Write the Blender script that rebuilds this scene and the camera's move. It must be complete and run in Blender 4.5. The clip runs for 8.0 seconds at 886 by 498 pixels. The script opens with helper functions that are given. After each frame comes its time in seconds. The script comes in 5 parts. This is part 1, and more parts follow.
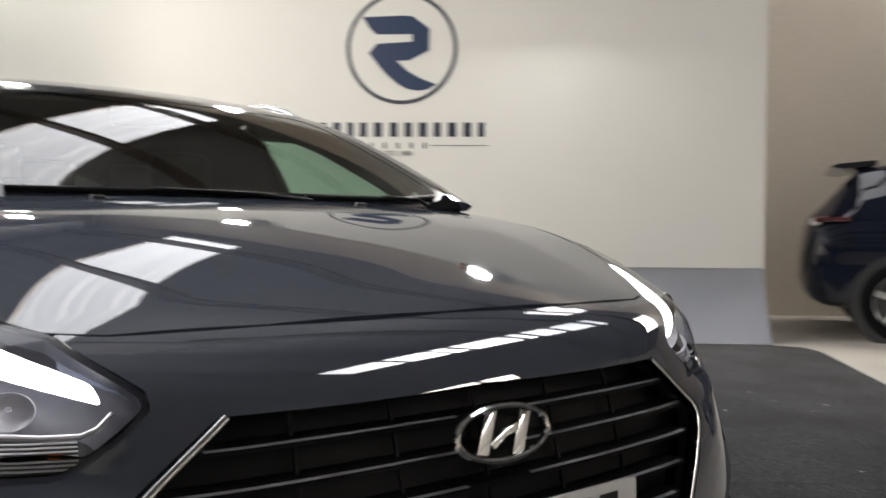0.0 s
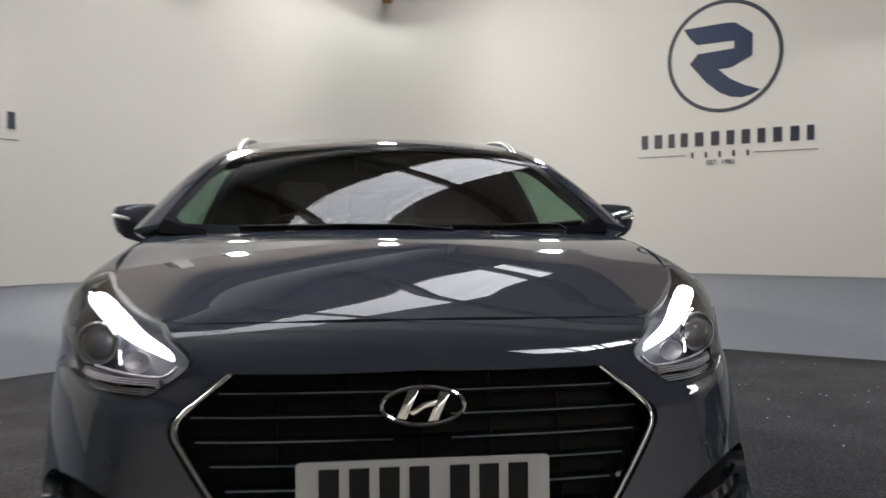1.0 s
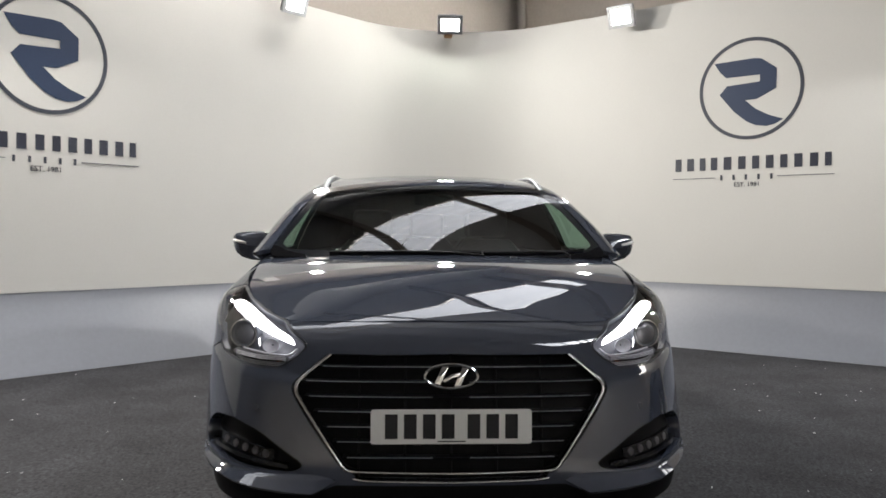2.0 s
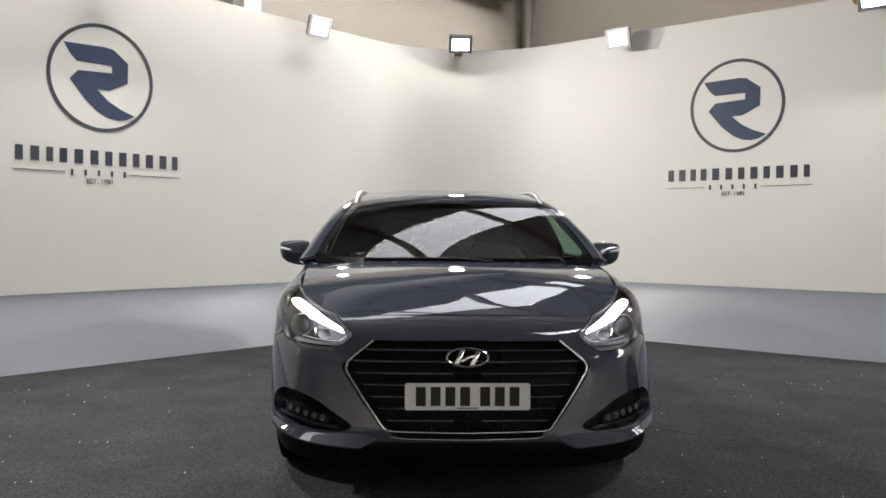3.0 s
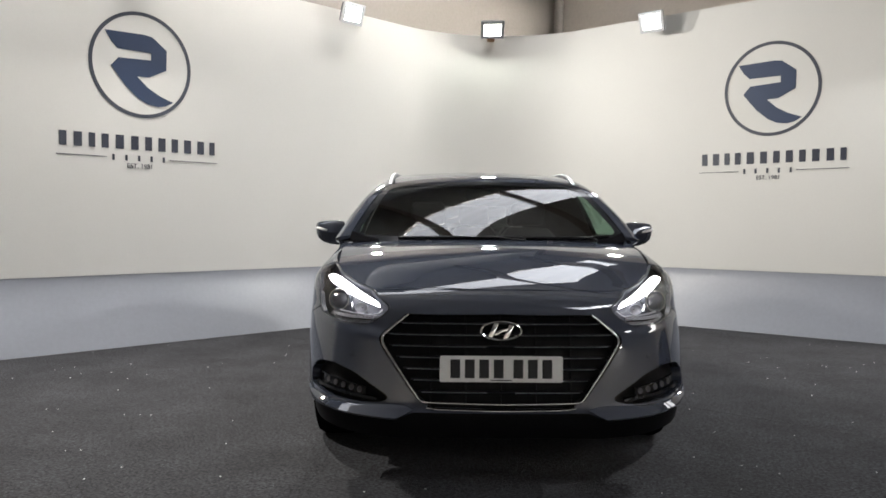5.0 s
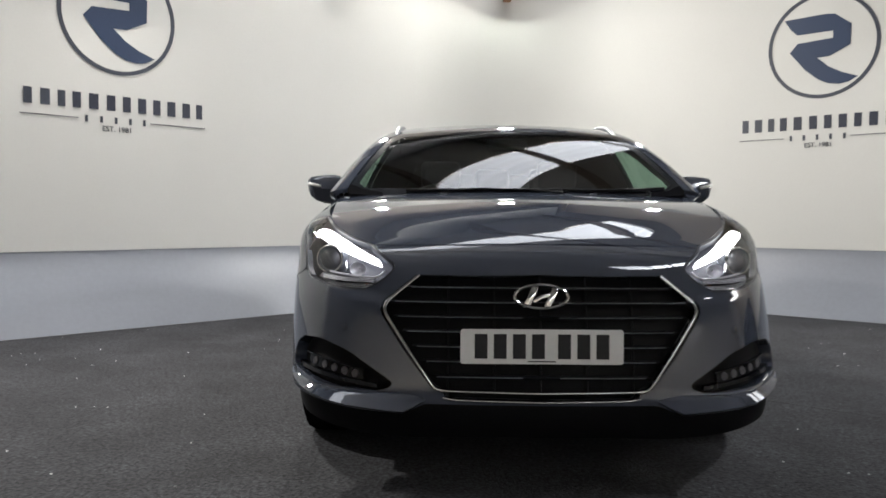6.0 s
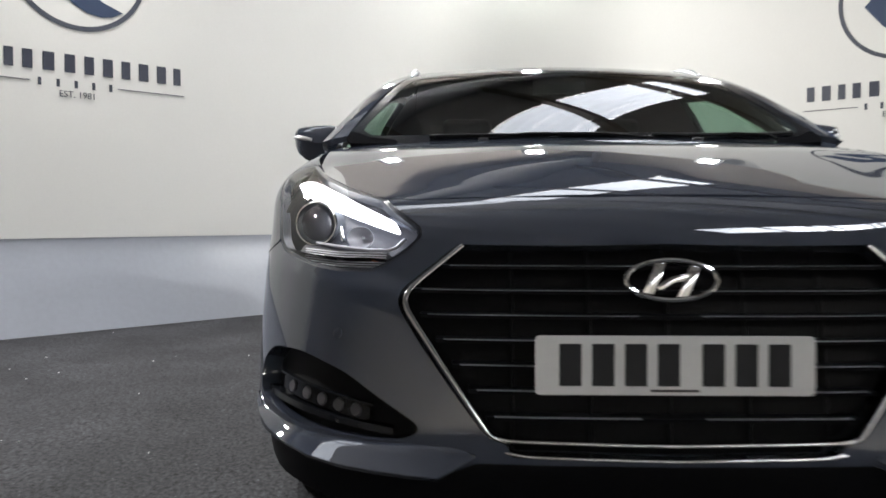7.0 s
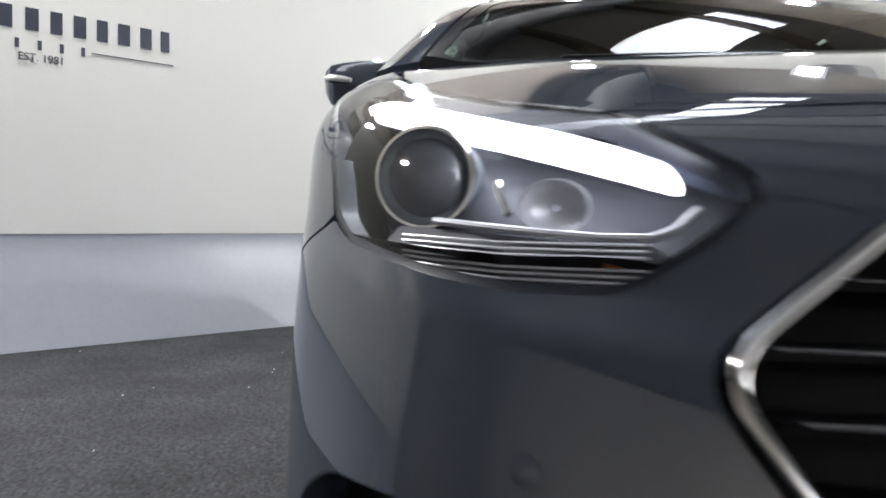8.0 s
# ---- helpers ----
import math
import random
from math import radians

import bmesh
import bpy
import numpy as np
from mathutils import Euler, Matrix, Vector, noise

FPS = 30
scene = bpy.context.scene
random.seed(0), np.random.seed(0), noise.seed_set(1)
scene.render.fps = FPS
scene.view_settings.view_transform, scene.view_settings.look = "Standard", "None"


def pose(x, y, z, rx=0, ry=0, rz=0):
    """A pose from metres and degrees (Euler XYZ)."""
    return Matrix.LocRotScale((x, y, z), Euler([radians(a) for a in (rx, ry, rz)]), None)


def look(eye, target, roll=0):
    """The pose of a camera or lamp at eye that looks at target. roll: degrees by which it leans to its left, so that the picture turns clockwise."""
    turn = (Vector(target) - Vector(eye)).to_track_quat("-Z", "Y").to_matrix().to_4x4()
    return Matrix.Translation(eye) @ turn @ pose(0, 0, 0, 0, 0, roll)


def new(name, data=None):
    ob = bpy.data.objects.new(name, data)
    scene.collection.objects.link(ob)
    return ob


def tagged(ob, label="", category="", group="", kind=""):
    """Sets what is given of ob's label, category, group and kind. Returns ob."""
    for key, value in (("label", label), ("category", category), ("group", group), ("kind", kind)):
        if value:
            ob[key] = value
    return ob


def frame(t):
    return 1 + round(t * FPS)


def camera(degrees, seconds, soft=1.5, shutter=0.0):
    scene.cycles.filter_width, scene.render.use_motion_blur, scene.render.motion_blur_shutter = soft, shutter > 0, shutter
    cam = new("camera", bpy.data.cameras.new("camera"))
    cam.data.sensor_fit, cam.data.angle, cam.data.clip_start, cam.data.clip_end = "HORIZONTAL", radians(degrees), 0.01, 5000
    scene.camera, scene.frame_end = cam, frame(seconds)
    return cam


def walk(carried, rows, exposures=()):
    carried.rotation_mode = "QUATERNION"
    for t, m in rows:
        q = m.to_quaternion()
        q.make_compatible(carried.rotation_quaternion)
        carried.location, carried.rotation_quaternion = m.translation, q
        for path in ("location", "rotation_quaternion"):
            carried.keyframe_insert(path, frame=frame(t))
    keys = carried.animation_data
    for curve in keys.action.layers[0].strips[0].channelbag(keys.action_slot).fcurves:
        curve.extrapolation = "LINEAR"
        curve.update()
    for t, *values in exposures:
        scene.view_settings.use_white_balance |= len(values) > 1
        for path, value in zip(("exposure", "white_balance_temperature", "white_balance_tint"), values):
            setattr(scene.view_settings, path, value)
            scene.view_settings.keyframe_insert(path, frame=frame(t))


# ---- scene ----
from mathutils.geometry import delaunay_2d_cdt

cam = camera(58.0, 8.0, soft=1.6, shutter=0.45)
PATH = [
    (0, (-0.773, -0.828, 0.963), (0.443, 0.759, 0.915), 0.4),
    (0.3, (-0.596, -1.085, 1.003), (0.287, 0.709, 0.953), 0.2),
    (0.5, (-0.449, -1.222, 1.004), (0.213, 0.665, 0.955), -0.2),
    (1, (-0.191, -1.604, 1.029), (0.092, 0.375, 0.986), -0.2),
    (1.5, (-0.16, -2.067, 1.083), (-0.004, -0.073, 1.047), 0.2),
    (2.8, (-0.272, -3.179, 1.175), (-0.161, -1.182, 1.138), 0.4),
    (3, (-0.281, -3.279, 1.181), (-0.175, -1.282, 1.145), 0.4),
    (3.5, (-0.287, -3.474, 1.202), (-0.206, -1.476, 1.158), 0.3),
    (4, (-0.293, -3.518, 1.21), (-0.237, -1.52, 1.16), 0.2),
    (4.5, (-0.291, -3.507, 1.186), (-0.25, -1.508, 1.132), 0.3),
    (6, (-0.326, -2.531, 0.919), (-0.319, -0.532, 0.843), 0.3),
    (6.5, (-0.348, -2.028, 0.827), (-0.35, -0.029, 0.749), 0.2),
    (7, (-0.425, -1.479, 0.788), (-0.435, 0.519, 0.709), -0.0),
    (7.5, (-0.548, -0.965, 0.74), (-0.564, 1.033, 0.66), -0.2),
    (8, (-0.701, -0.443, 0.73), (-0.705, 1.556, 0.665), 0.6),
]
EXPOSURES = [(0, 4.17, 6480, 10), (0.5, 4.00, 6380, 10), (1.0, 3.78, 6340, 10), (1.5, 3.94, 6300, 10), (3.0, 4.09, 6350, 10), (4.5, 4.11, 6300, 10), (6.0, 4.14, 6200, 9), (6.5, 4.26, 6130, 9), (7.0, 4.27, 6070, 9), (8.0, 4.38, 5950, 9)]
walk(cam, [(t, look(eye, target, roll)) for t, eye, target, roll in PATH], EXPOSURES)

# ---- light: daylight over the rooflights, floodlights on the booth wall ----
SKY, FLOOD = 0.076, 0.033
world = bpy.data.worlds.new("daylight")
scene.world = world
world.use_nodes = True
wn = world.node_tree.nodes
sky = wn.new("ShaderNodeTexSky")
sky.sky_type, sky.sun_disc, sky.sun_elevation, sky.sun_rotation = "NISHITA", False, radians(40), radians(120)
sky.dust_density, sky.ozone_density = 6.0, 0.5
wn["Background"].inputs["Strength"].default_value = SKY
overcast = wn.new("ShaderNodeHueSaturation")
overcast.inputs["Saturation"].default_value = 0.3
world.node_tree.links.new(sky.outputs[0], overcast.inputs["Color"])
world.node_tree.links.new(overcast.outputs[0], wn["Background"].inputs["Color"])


# ---- materials ----
def shader(name, color, rough=0.5, metal=0.0, grain=0.0, scale=40.0, stain=0.0, stain_scale=1.5, bump=0.0,
           bump_scale=200.0, coat=0.0, coat_rough=0.03, spec=0.5, rough_var=0.0, sheen=0.0, fleck=0.0, coat_ior=1.5):
    """A principled material with fine grain, broad stains, uneven gloss and fine relief, all in metres."""
    m = bpy.data.materials.new(name)
    m.use_nodes = True
    nt = m.node_tree
    n, ln = nt.nodes, nt.links.new
    p = n["Principled BSDF"]
    p.inputs["Base Color"].default_value = (*color, 1)
    p.inputs["Roughness"].default_value = rough
    p.inputs["Metallic"].default_value = metal
    p.inputs["Coat Weight"].default_value = coat
    p.inputs["Coat Roughness"].default_value = coat_rough
    p.inputs["Coat IOR"].default_value = coat_ior
    p.inputs["Specular IOR Level"].default_value = spec
    p.inputs["Sheen Weight"].default_value, p.inputs["Sheen Roughness"].default_value = sheen, 0.5
    co = n.new("ShaderNodeTexCoord")
    last = None
    for amount, sc, det in ((grain, scale, 4.0), (stain, stain_scale, 6.0)):
        if amount:
            tx = n.new("ShaderNodeTexNoise")
            tx.inputs["Scale"].default_value, tx.inputs["Detail"].default_value = sc, det
            ln(co.outputs["Object"], tx.inputs["Vector"])
            mr = n.new("ShaderNodeMapRange")
            mr.inputs["From Min"].default_value, mr.inputs["From Max"].default_value = 0.3, 0.7
            mr.inputs["To Min"].default_value, mr.inputs["To Max"].default_value = 1 - amount, 1 + amount
            ln(tx.outputs["Fac"], mr.inputs["Value"])
            mx = n.new("ShaderNodeVectorMath")
            mx.operation = "SCALE"
            if last is None:
                mx.inputs[0].default_value = color
            else:
                ln(last, mx.inputs[0])
            ln(mr.outputs[0], mx.inputs["Scale"])
            last = mx.outputs[0]
    # scattered paler fibres
    for amount, stretch, sc, edge, sign in ((fleck, (1, 1, 1), 90.0, 0.66, 2.2),):
        if amount:
            mp, tx, mr, mx = n.new("ShaderNodeMapping"), n.new("ShaderNodeTexNoise"), n.new("ShaderNodeMapRange"), n.new("ShaderNodeVectorMath")
            mp.inputs["Scale"].default_value = stretch
            tx.inputs["Scale"].default_value, tx.inputs["Detail"].default_value = sc, 3.0
            mr.inputs["From Min"].default_value, mr.inputs["From Max"].default_value = edge, edge + 0.06
            mr.inputs["To Min"].default_value, mr.inputs["To Max"].default_value = 1.0, 1 + sign * amount
            mx.operation = "SCALE"
            ln(co.outputs["Object"], mp.inputs["Vector"])
            ln(mp.outputs[0], tx.inputs["Vector"])
            ln(tx.outputs["Fac"], mr.inputs["Value"])
            ln(last, mx.inputs[0])
            ln(mr.outputs[0], mx.inputs["Scale"])
            last = mx.outputs[0]
    if last is not None:
        ln(last, p.inputs["Base Color"])
    if rough_var:
        tx = n.new("ShaderNodeTexNoise")
        tx.inputs["Scale"].default_value, tx.inputs["Detail"].default_value = 3.0, 5.0
        ln(co.outputs["Object"], tx.inputs["Vector"])
        mr = n.new("ShaderNodeMapRange")
        mr.inputs["From Min"].default_value, mr.inputs["From Max"].default_value = 0.3, 0.7
        mr.inputs["To Min"].default_value, mr.inputs["To Max"].default_value = rough - rough_var, rough + rough_var
        ln(tx.outputs["Fac"], mr.inputs["Value"])
        ln(mr.outputs[0], p.inputs["Roughness"])
    if bump:
        tx = n.new("ShaderNodeTexNoise")
        tx.inputs["Scale"].default_value, tx.inputs["Detail"].default_value = bump_scale, 3.0
        ln(co.outputs["Object"], tx.inputs["Vector"])
        bp = n.new("ShaderNodeBump")
        bp.inputs["Strength"].default_value, bp.inputs["Distance"].default_value = bump, 0.004
        ln(tx.outputs["Fac"], bp.inputs["Height"])
        ln(bp.outputs[0], p.inputs["Normal"])
    return m


def glowing(name, color, strength):
    m = bpy.data.materials.new(name)
    m.use_nodes = True
    p = m.node_tree.nodes["Principled BSDF"]
    p.inputs["Base Color"].default_value = (0.8, 0.8, 0.8, 1)
    p.inputs["Emission Color"].default_value = (*color, 1)
    p.inputs["Emission Strength"].default_value = strength
    return m


def glazing(name, tint, ior=1.5, rough=0.0):
    """Thin clear glass: tinted see-through, with a gloss that grows towards grazing views alike from both sides."""
    m = bpy.data.materials.new(name)
    m.use_nodes = True
    nt = m.node_tree
    n, ln = nt.nodes, nt.links.new
    n.remove(n["Principled BSDF"])
    tr, gl, mx = n.new("ShaderNodeBsdfTransparent"), n.new("ShaderNodeBsdfGlossy"), n.new("ShaderNodeMixShader")
    lw, pw, mr = n.new("ShaderNodeLayerWeight"), n.new("ShaderNodeMath"), n.new("ShaderNodeMapRange")
    tr.inputs["Color"].default_value = (*tint, 1)
    gl.inputs["Roughness"].default_value = rough
    lw.inputs["Blend"].default_value = 0.5
    pw.operation = "POWER"
    pw.inputs[1].default_value = 5.0
    mr.inputs["To Min"].default_value, mr.inputs["To Max"].default_value = ((ior - 1) / (ior + 1)) ** 2, 1.0
    ln(lw.outputs["Facing"], pw.inputs[0])
    ln(pw.outputs[0], mr.inputs["Value"])
    ln(mr.outputs[0], mx.inputs[0])
    ln(tr.outputs[0], mx.inputs[1])
    ln(gl.outputs[0], mx.inputs[2])
    ln(mx.outputs[0], n["Material Output"].inputs["Surface"])
    return m


WALL = shader("white_wall_paint", (0.66, 0.655, 0.63), 0.55, grain=0.012, scale=60, stain=0.02, stain_scale=0.8, bump=0.06, bump_scale=90, spec=0.3)
COVE = shader("grey_gloss_vinyl", (0.245, 0.258, 0.295), 0.34, grain=0.03, scale=26, stain=0.04, stain_scale=0.9, rough_var=0.015)
CARPET = shader("charcoal_carpet", (0.0270, 0.0275, 0.0310), 0.95, grain=0.9, scale=75, stain=0.30, stain_scale=2.4, bump=1.0, bump_scale=110, spec=0.12, sheen=0.04, fleck=1.0)
CONCRETE = shader("painted_concrete", (0.42, 0.40, 0.365), 0.45, grain=0.06, scale=25, stain=0.12, stain_scale=0.9, bump=0.1, bump_scale=60)
# same block as CREAMWALL, its colour darkened to subdue the rooflight's daylight
BLOCKWALL = shader("darkened_cream_block", (0.26, 0.24, 0.22), 0.8, grain=0.05, scale=30, stain=0.06, stain_scale=0.7, bump=0.2, bump_scale=40)
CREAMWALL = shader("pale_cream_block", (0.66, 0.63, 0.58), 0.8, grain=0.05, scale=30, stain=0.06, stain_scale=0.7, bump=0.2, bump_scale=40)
BROWNWALL = shader("taupe_cladding", (0.58, 0.525, 0.455), 0.75, grain=0.04, scale=25, stain=0.05, stain_scale=0.6)
ROOFING = shader("dark_roof_sheet", (0.20, 0.20, 0.205), 0.6, grain=0.1, scale=8, stain=0.15, stain_scale=0.5)
STEEL = shader("grey_painted_steel", (0.13, 0.14, 0.16), 0.5, grain=0.05, scale=20, stain=0.1, stain_scale=1.2)
RUSTSTEEL = shader("tan_purlin_steel", (0.055, 0.043, 0.034), 0.6, grain=0.1, scale=20, stain=0.15, stain_scale=2)
PAINT = shader("dark_grey_metallic_paint", (0.040, 0.047, 0.066), 0.6, 0.0, grain=0.10, scale=900, stain=0.02, stain_scale=3, coat=1.0, coat_rough=0.018, spec=0.0, coat_ior=1.95)
BLACKGLOSS = shader("gloss_black_plastic", (0.009, 0.010, 0.013), 0.16, grain=0.1, scale=60, spec=0.35)
BLACKMATT = shader("black_grained_plastic", (0.016, 0.017, 0.019), 0.6, grain=0.15, scale=120, bump=0.3, bump_scale=400)
CHROME = shader("polished_chrome", (0.80, 0.80, 0.80), 0.07, 1.0, grain=0.02, scale=30)
RAILMETAL = shader("brushed_rail_aluminium", (0.20, 0.21, 0.23), 0.36, 1.0, grain=0.03, scale=60)
SATIN = shader("satin_aluminium", (0.55, 0.56, 0.58), 0.34, 1.0, grain=0.03, scale=60)
RUBBER = shader("tyre_rubber", (0.018, 0.018, 0.019), 0.8, grain=0.2, scale=60, bump=0.3, bump_scale=200)
ALLOY = shader("silver_alloy", (0.55, 0.56, 0.57), 0.3, 0.9, grain=0.03, scale=40)
TRIM = shader("dark_cabin_trim", (0.022, 0.022, 0.024), 0.75, grain=0.15, scale=80, bump=0.2, bump_scale=300)
CLOTH = shader("black_seat_leather", (0.014, 0.014, 0.016), 0.55, grain=0.1, scale=50, bump=0.25, bump_scale=150)
LINING = shader("dark_roof_lining", (0.028, 0.028, 0.030), 0.9, grain=0.05, scale=100)
NAVY = shader("navy_vinyl", (0.012, 0.030, 0.080), 0.5, grain=0.04, scale=50)
INKBLUE = shader("blue_black_vinyl", (0.018, 0.022, 0.042), 0.5, grain=0.04, scale=50)
SLATE = shader("slate_grey_vinyl", (0.036, 0.042, 0.062), 0.5, grain=0.04, scale=50)
PLATEWHITE = shader("reflective_white_plate", (0.66, 0.66, 0.65), 0.35, grain=0.015, scale=80, coat=0.6, coat_rough=0.1)
INK = shader("black_plate_ink", (0.010, 0.010, 0.011), 0.7, grain=0.05, scale=60)
REDLENS = shader("red_lens", (0.05, 0.004, 0.006), 0.15, coat=1.0)
WOOD = shader("bare_timber_block", (0.36, 0.22, 0.12), 0.7, grain=0.25, scale=18, stain=0.1)
NAVYPAINT = shader("dark_navy_metallic_paint", (0.004, 0.006, 0.014), 0.5, 0.0, grain=0.1, scale=700, coat=1.0, coat_rough=0.03, spec=0.0)
GLASS = glazing("tinted_car_glass", (0.56, 0.76, 0.64))
SCREENGLASS = glazing("laminated_screen_glass", (0.54, 0.65, 0.59), 2.2)
GRILLEBLACK = shader("satin_black_grille", (0.005, 0.005, 0.006), 0.5, grain=0.2, scale=90, spec=0.12)
CERAMIC = shader("black_ceramic_border", (0.008, 0.009, 0.012), 0.10, grain=0.1, scale=60, spec=0.30)
RUBBER = shader("dull_black_rubber", (0.008, 0.008, 0.009), 0.9, grain=0.2, scale=90, spec=0.0)
AMBER = shader("amber_lens", (0.30, 0.075, 0.015), 0.3, grain=0.1, scale=60)
# bowl colour lifted to stand in for bloom from the lit strip
BOWL = shader("bloom_lifted_lamp_bowl", (0.045, 0.046, 0.055), 0.5, grain=0.1, scale=40, spec=0.15)
BEZEL = shader("smoked_lamp_edge", (0.020, 0.022, 0.030), 0.35, grain=0.05, scale=60, spec=0.2)
SMOKED = shader("smoked_lens", (0.075, 0.072, 0.078), 0.30, grain=0.1, scale=200)
RIBBED = shader("ribbed_dull_silver", (0.50, 0.50, 0.54), 0.40, 0.3, grain=0.08, scale=60)
LAMPGREY = shader("mid_grey_lamp_plastic", (0.13, 0.13, 0.15), 0.45, grain=0.08, scale=60, spec=0.3)
PALERIB = shader("clear_moulded_ribs", (0.72, 0.73, 0.78), 0.3, grain=0.08, scale=60)
# grey in the lens colour imitates bloom over a dark projector
PROJECTOR = shader("bloom_greyed_projector_glass", (0.085, 0.087, 0.10), 0.14, grain=0.05, scale=60, spec=0.5)
DARKCHROME = shader("shaded_chrome", (0.52, 0.52, 0.53), 0.13, 1.0, grain=0.03, scale=30)
BRIGHTTRIM = shader("bright_grille_trim", (0.62, 0.62, 0.64), 0.30, 0.6, grain=0.03, scale=60)
LENS = glazing("clear_lamp_lens", (0.93, 0.94, 0.96), 1.4)
PRIVACY = glazing("privacy_glass", (0.05, 0.055, 0.055))
DRL = glowing("led_daylight", (1.0, 0.97, 0.95), 0.55)
FLOODGLASS = glowing("flood_led_face", (1.0, 0.97, 0.90), 2.5)


# ---- building blocks ----
def world_of(ob):
    if ob is None:
        return Matrix()
    return world_of(ob.parent) @ ob.matrix_parent_inverse @ ob.matrix_basis if ob.parent else ob.matrix_basis.copy()


def link(name, me, material, parent=None, label=""):
    if material is not None and not me.materials:
        me.materials.append(material)
    ob = new(name, me)
    if parent is not None:
        ob.parent = parent
        ob.matrix_parent_inverse = world_of(parent).inverted()
    return tagged(ob, label)


def part(name, bm, material, parent=None, label="", smooth=True, sharp=35):
    """Links a bmesh as one mesh object under a thing or a part."""
    bmesh.ops.recalc_face_normals(bm, faces=bm.faces)
    me = bpy.data.meshes.new(name)
    for e in bm.edges:
        e.smooth = not (len(e.link_faces) == 2 and e.calc_face_angle(0) > radians(sharp))
    for f in bm.faces:
        f.smooth = smooth
    bm.to_mesh(me)
    bm.free()
    return link(name, me, material, parent, label)


def thing(name, at, label, category, group="", kind=""):
    ob = new(name)
    ob.matrix_basis = Matrix.Translation(at)
    ob.empty_display_size = 0.1
    return tagged(ob, label, category, group, kind)


def add_box(bm, m, size, bevel=0.0, seg=2):
    r = bmesh.ops.create_cube(bm, size=1, matrix=m @ Matrix.Diagonal((*size, 1)))
    if bevel:
        es = list({e for v in r["verts"] for e in v.link_edges})
        bmesh.ops.bevel(bm, geom=es, offset=bevel, segments=seg, affect="EDGES", profile=0.5)
    return bm


def box(m, size, bevel=0.0, seg=2):
    return add_box(bmesh.new(), m, size, bevel, seg)


def add_cyl(bm, m, r, h, seg=32, r2=None, bevel=0.0):
    q = bmesh.ops.create_cone(bm, cap_ends=True, segments=seg, radius1=r, radius2=r if r2 is None else r2, depth=h, matrix=m)
    if bevel:
        es = [e for e in {e for v in q["verts"] for e in v.link_edges} if e.calc_face_angle(0) > 0.6]
        bmesh.ops.bevel(bm, geom=es, offset=bevel, segments=2, affect="EDGES", profile=0.5)
    return bm


def cyl(m, r, h, seg=32, r2=None, bevel=0.0):
    return add_cyl(bmesh.new(), m, r, h, seg, r2, bevel)


def prism(outline, depth, m=Matrix(), bevel=0.0):
    """A flat outline (x, z) thickened along y from 0 to depth, placed by m."""
    bm = bmesh.new()
    vs = [bm.verts.new((x, 0, z)) for x, z in outline]
    f = bm.faces.new(vs)
    r = bmesh.ops.extrude_face_region(bm, geom=[f])
    bmesh.ops.translate(bm, verts=[v for v in r["geom"] if isinstance(v, bmesh.types.BMVert)], vec=(0, depth, 0))
    if bevel:
        bmesh.ops.bevel(bm, geom=list(bm.edges), offset=bevel, segments=2, affect="EDGES", profile=0.5)
    bmesh.ops.transform(bm, matrix=m, verts=bm.verts)
    return bm


def sweep(points, sections, close=True, cap=True):
    """Skins a row of closed sections (lists of points of equal length)."""
    bm = bmesh.new()
    rows = [[bm.verts.new(p) for p in s] for s in sections]
    n = len(rows[0])
    for a, b in zip(rows, rows[1:]):
        for i in range(n if close else n - 1):
            bm.faces.new((a[i], a[(i + 1) % n], b[(i + 1) % n], b[i]))
    if cap and close:
        bm.faces.new(rows[0][::-1])
        bm.faces.new(rows[-1])
    return bm


def tube(path, r, seg=10, squash=1.0):
    """A round bar along a path; squash flattens it in height."""
    path = [Vector(p) for p in path]
    secs = []
    for i, p in enumerate(path):
        d = (path[min(i + 1, len(path) - 1)] - path[max(i - 1, 0)]).normalized()
        side = d.cross(Vector((0, 0, 1)))
        side = side.normalized() if side.length > 1e-4 else Vector((1, 0, 0))
        up = side.cross(d).normalized()
        rr = r[i] if isinstance(r, (list, tuple)) else r
        secs.append([p + side * rr * math.cos(a) + up * rr * squash * math.sin(a) for a in (2 * math.pi * k / seg for k in range(seg))])
    return sweep(None, secs)


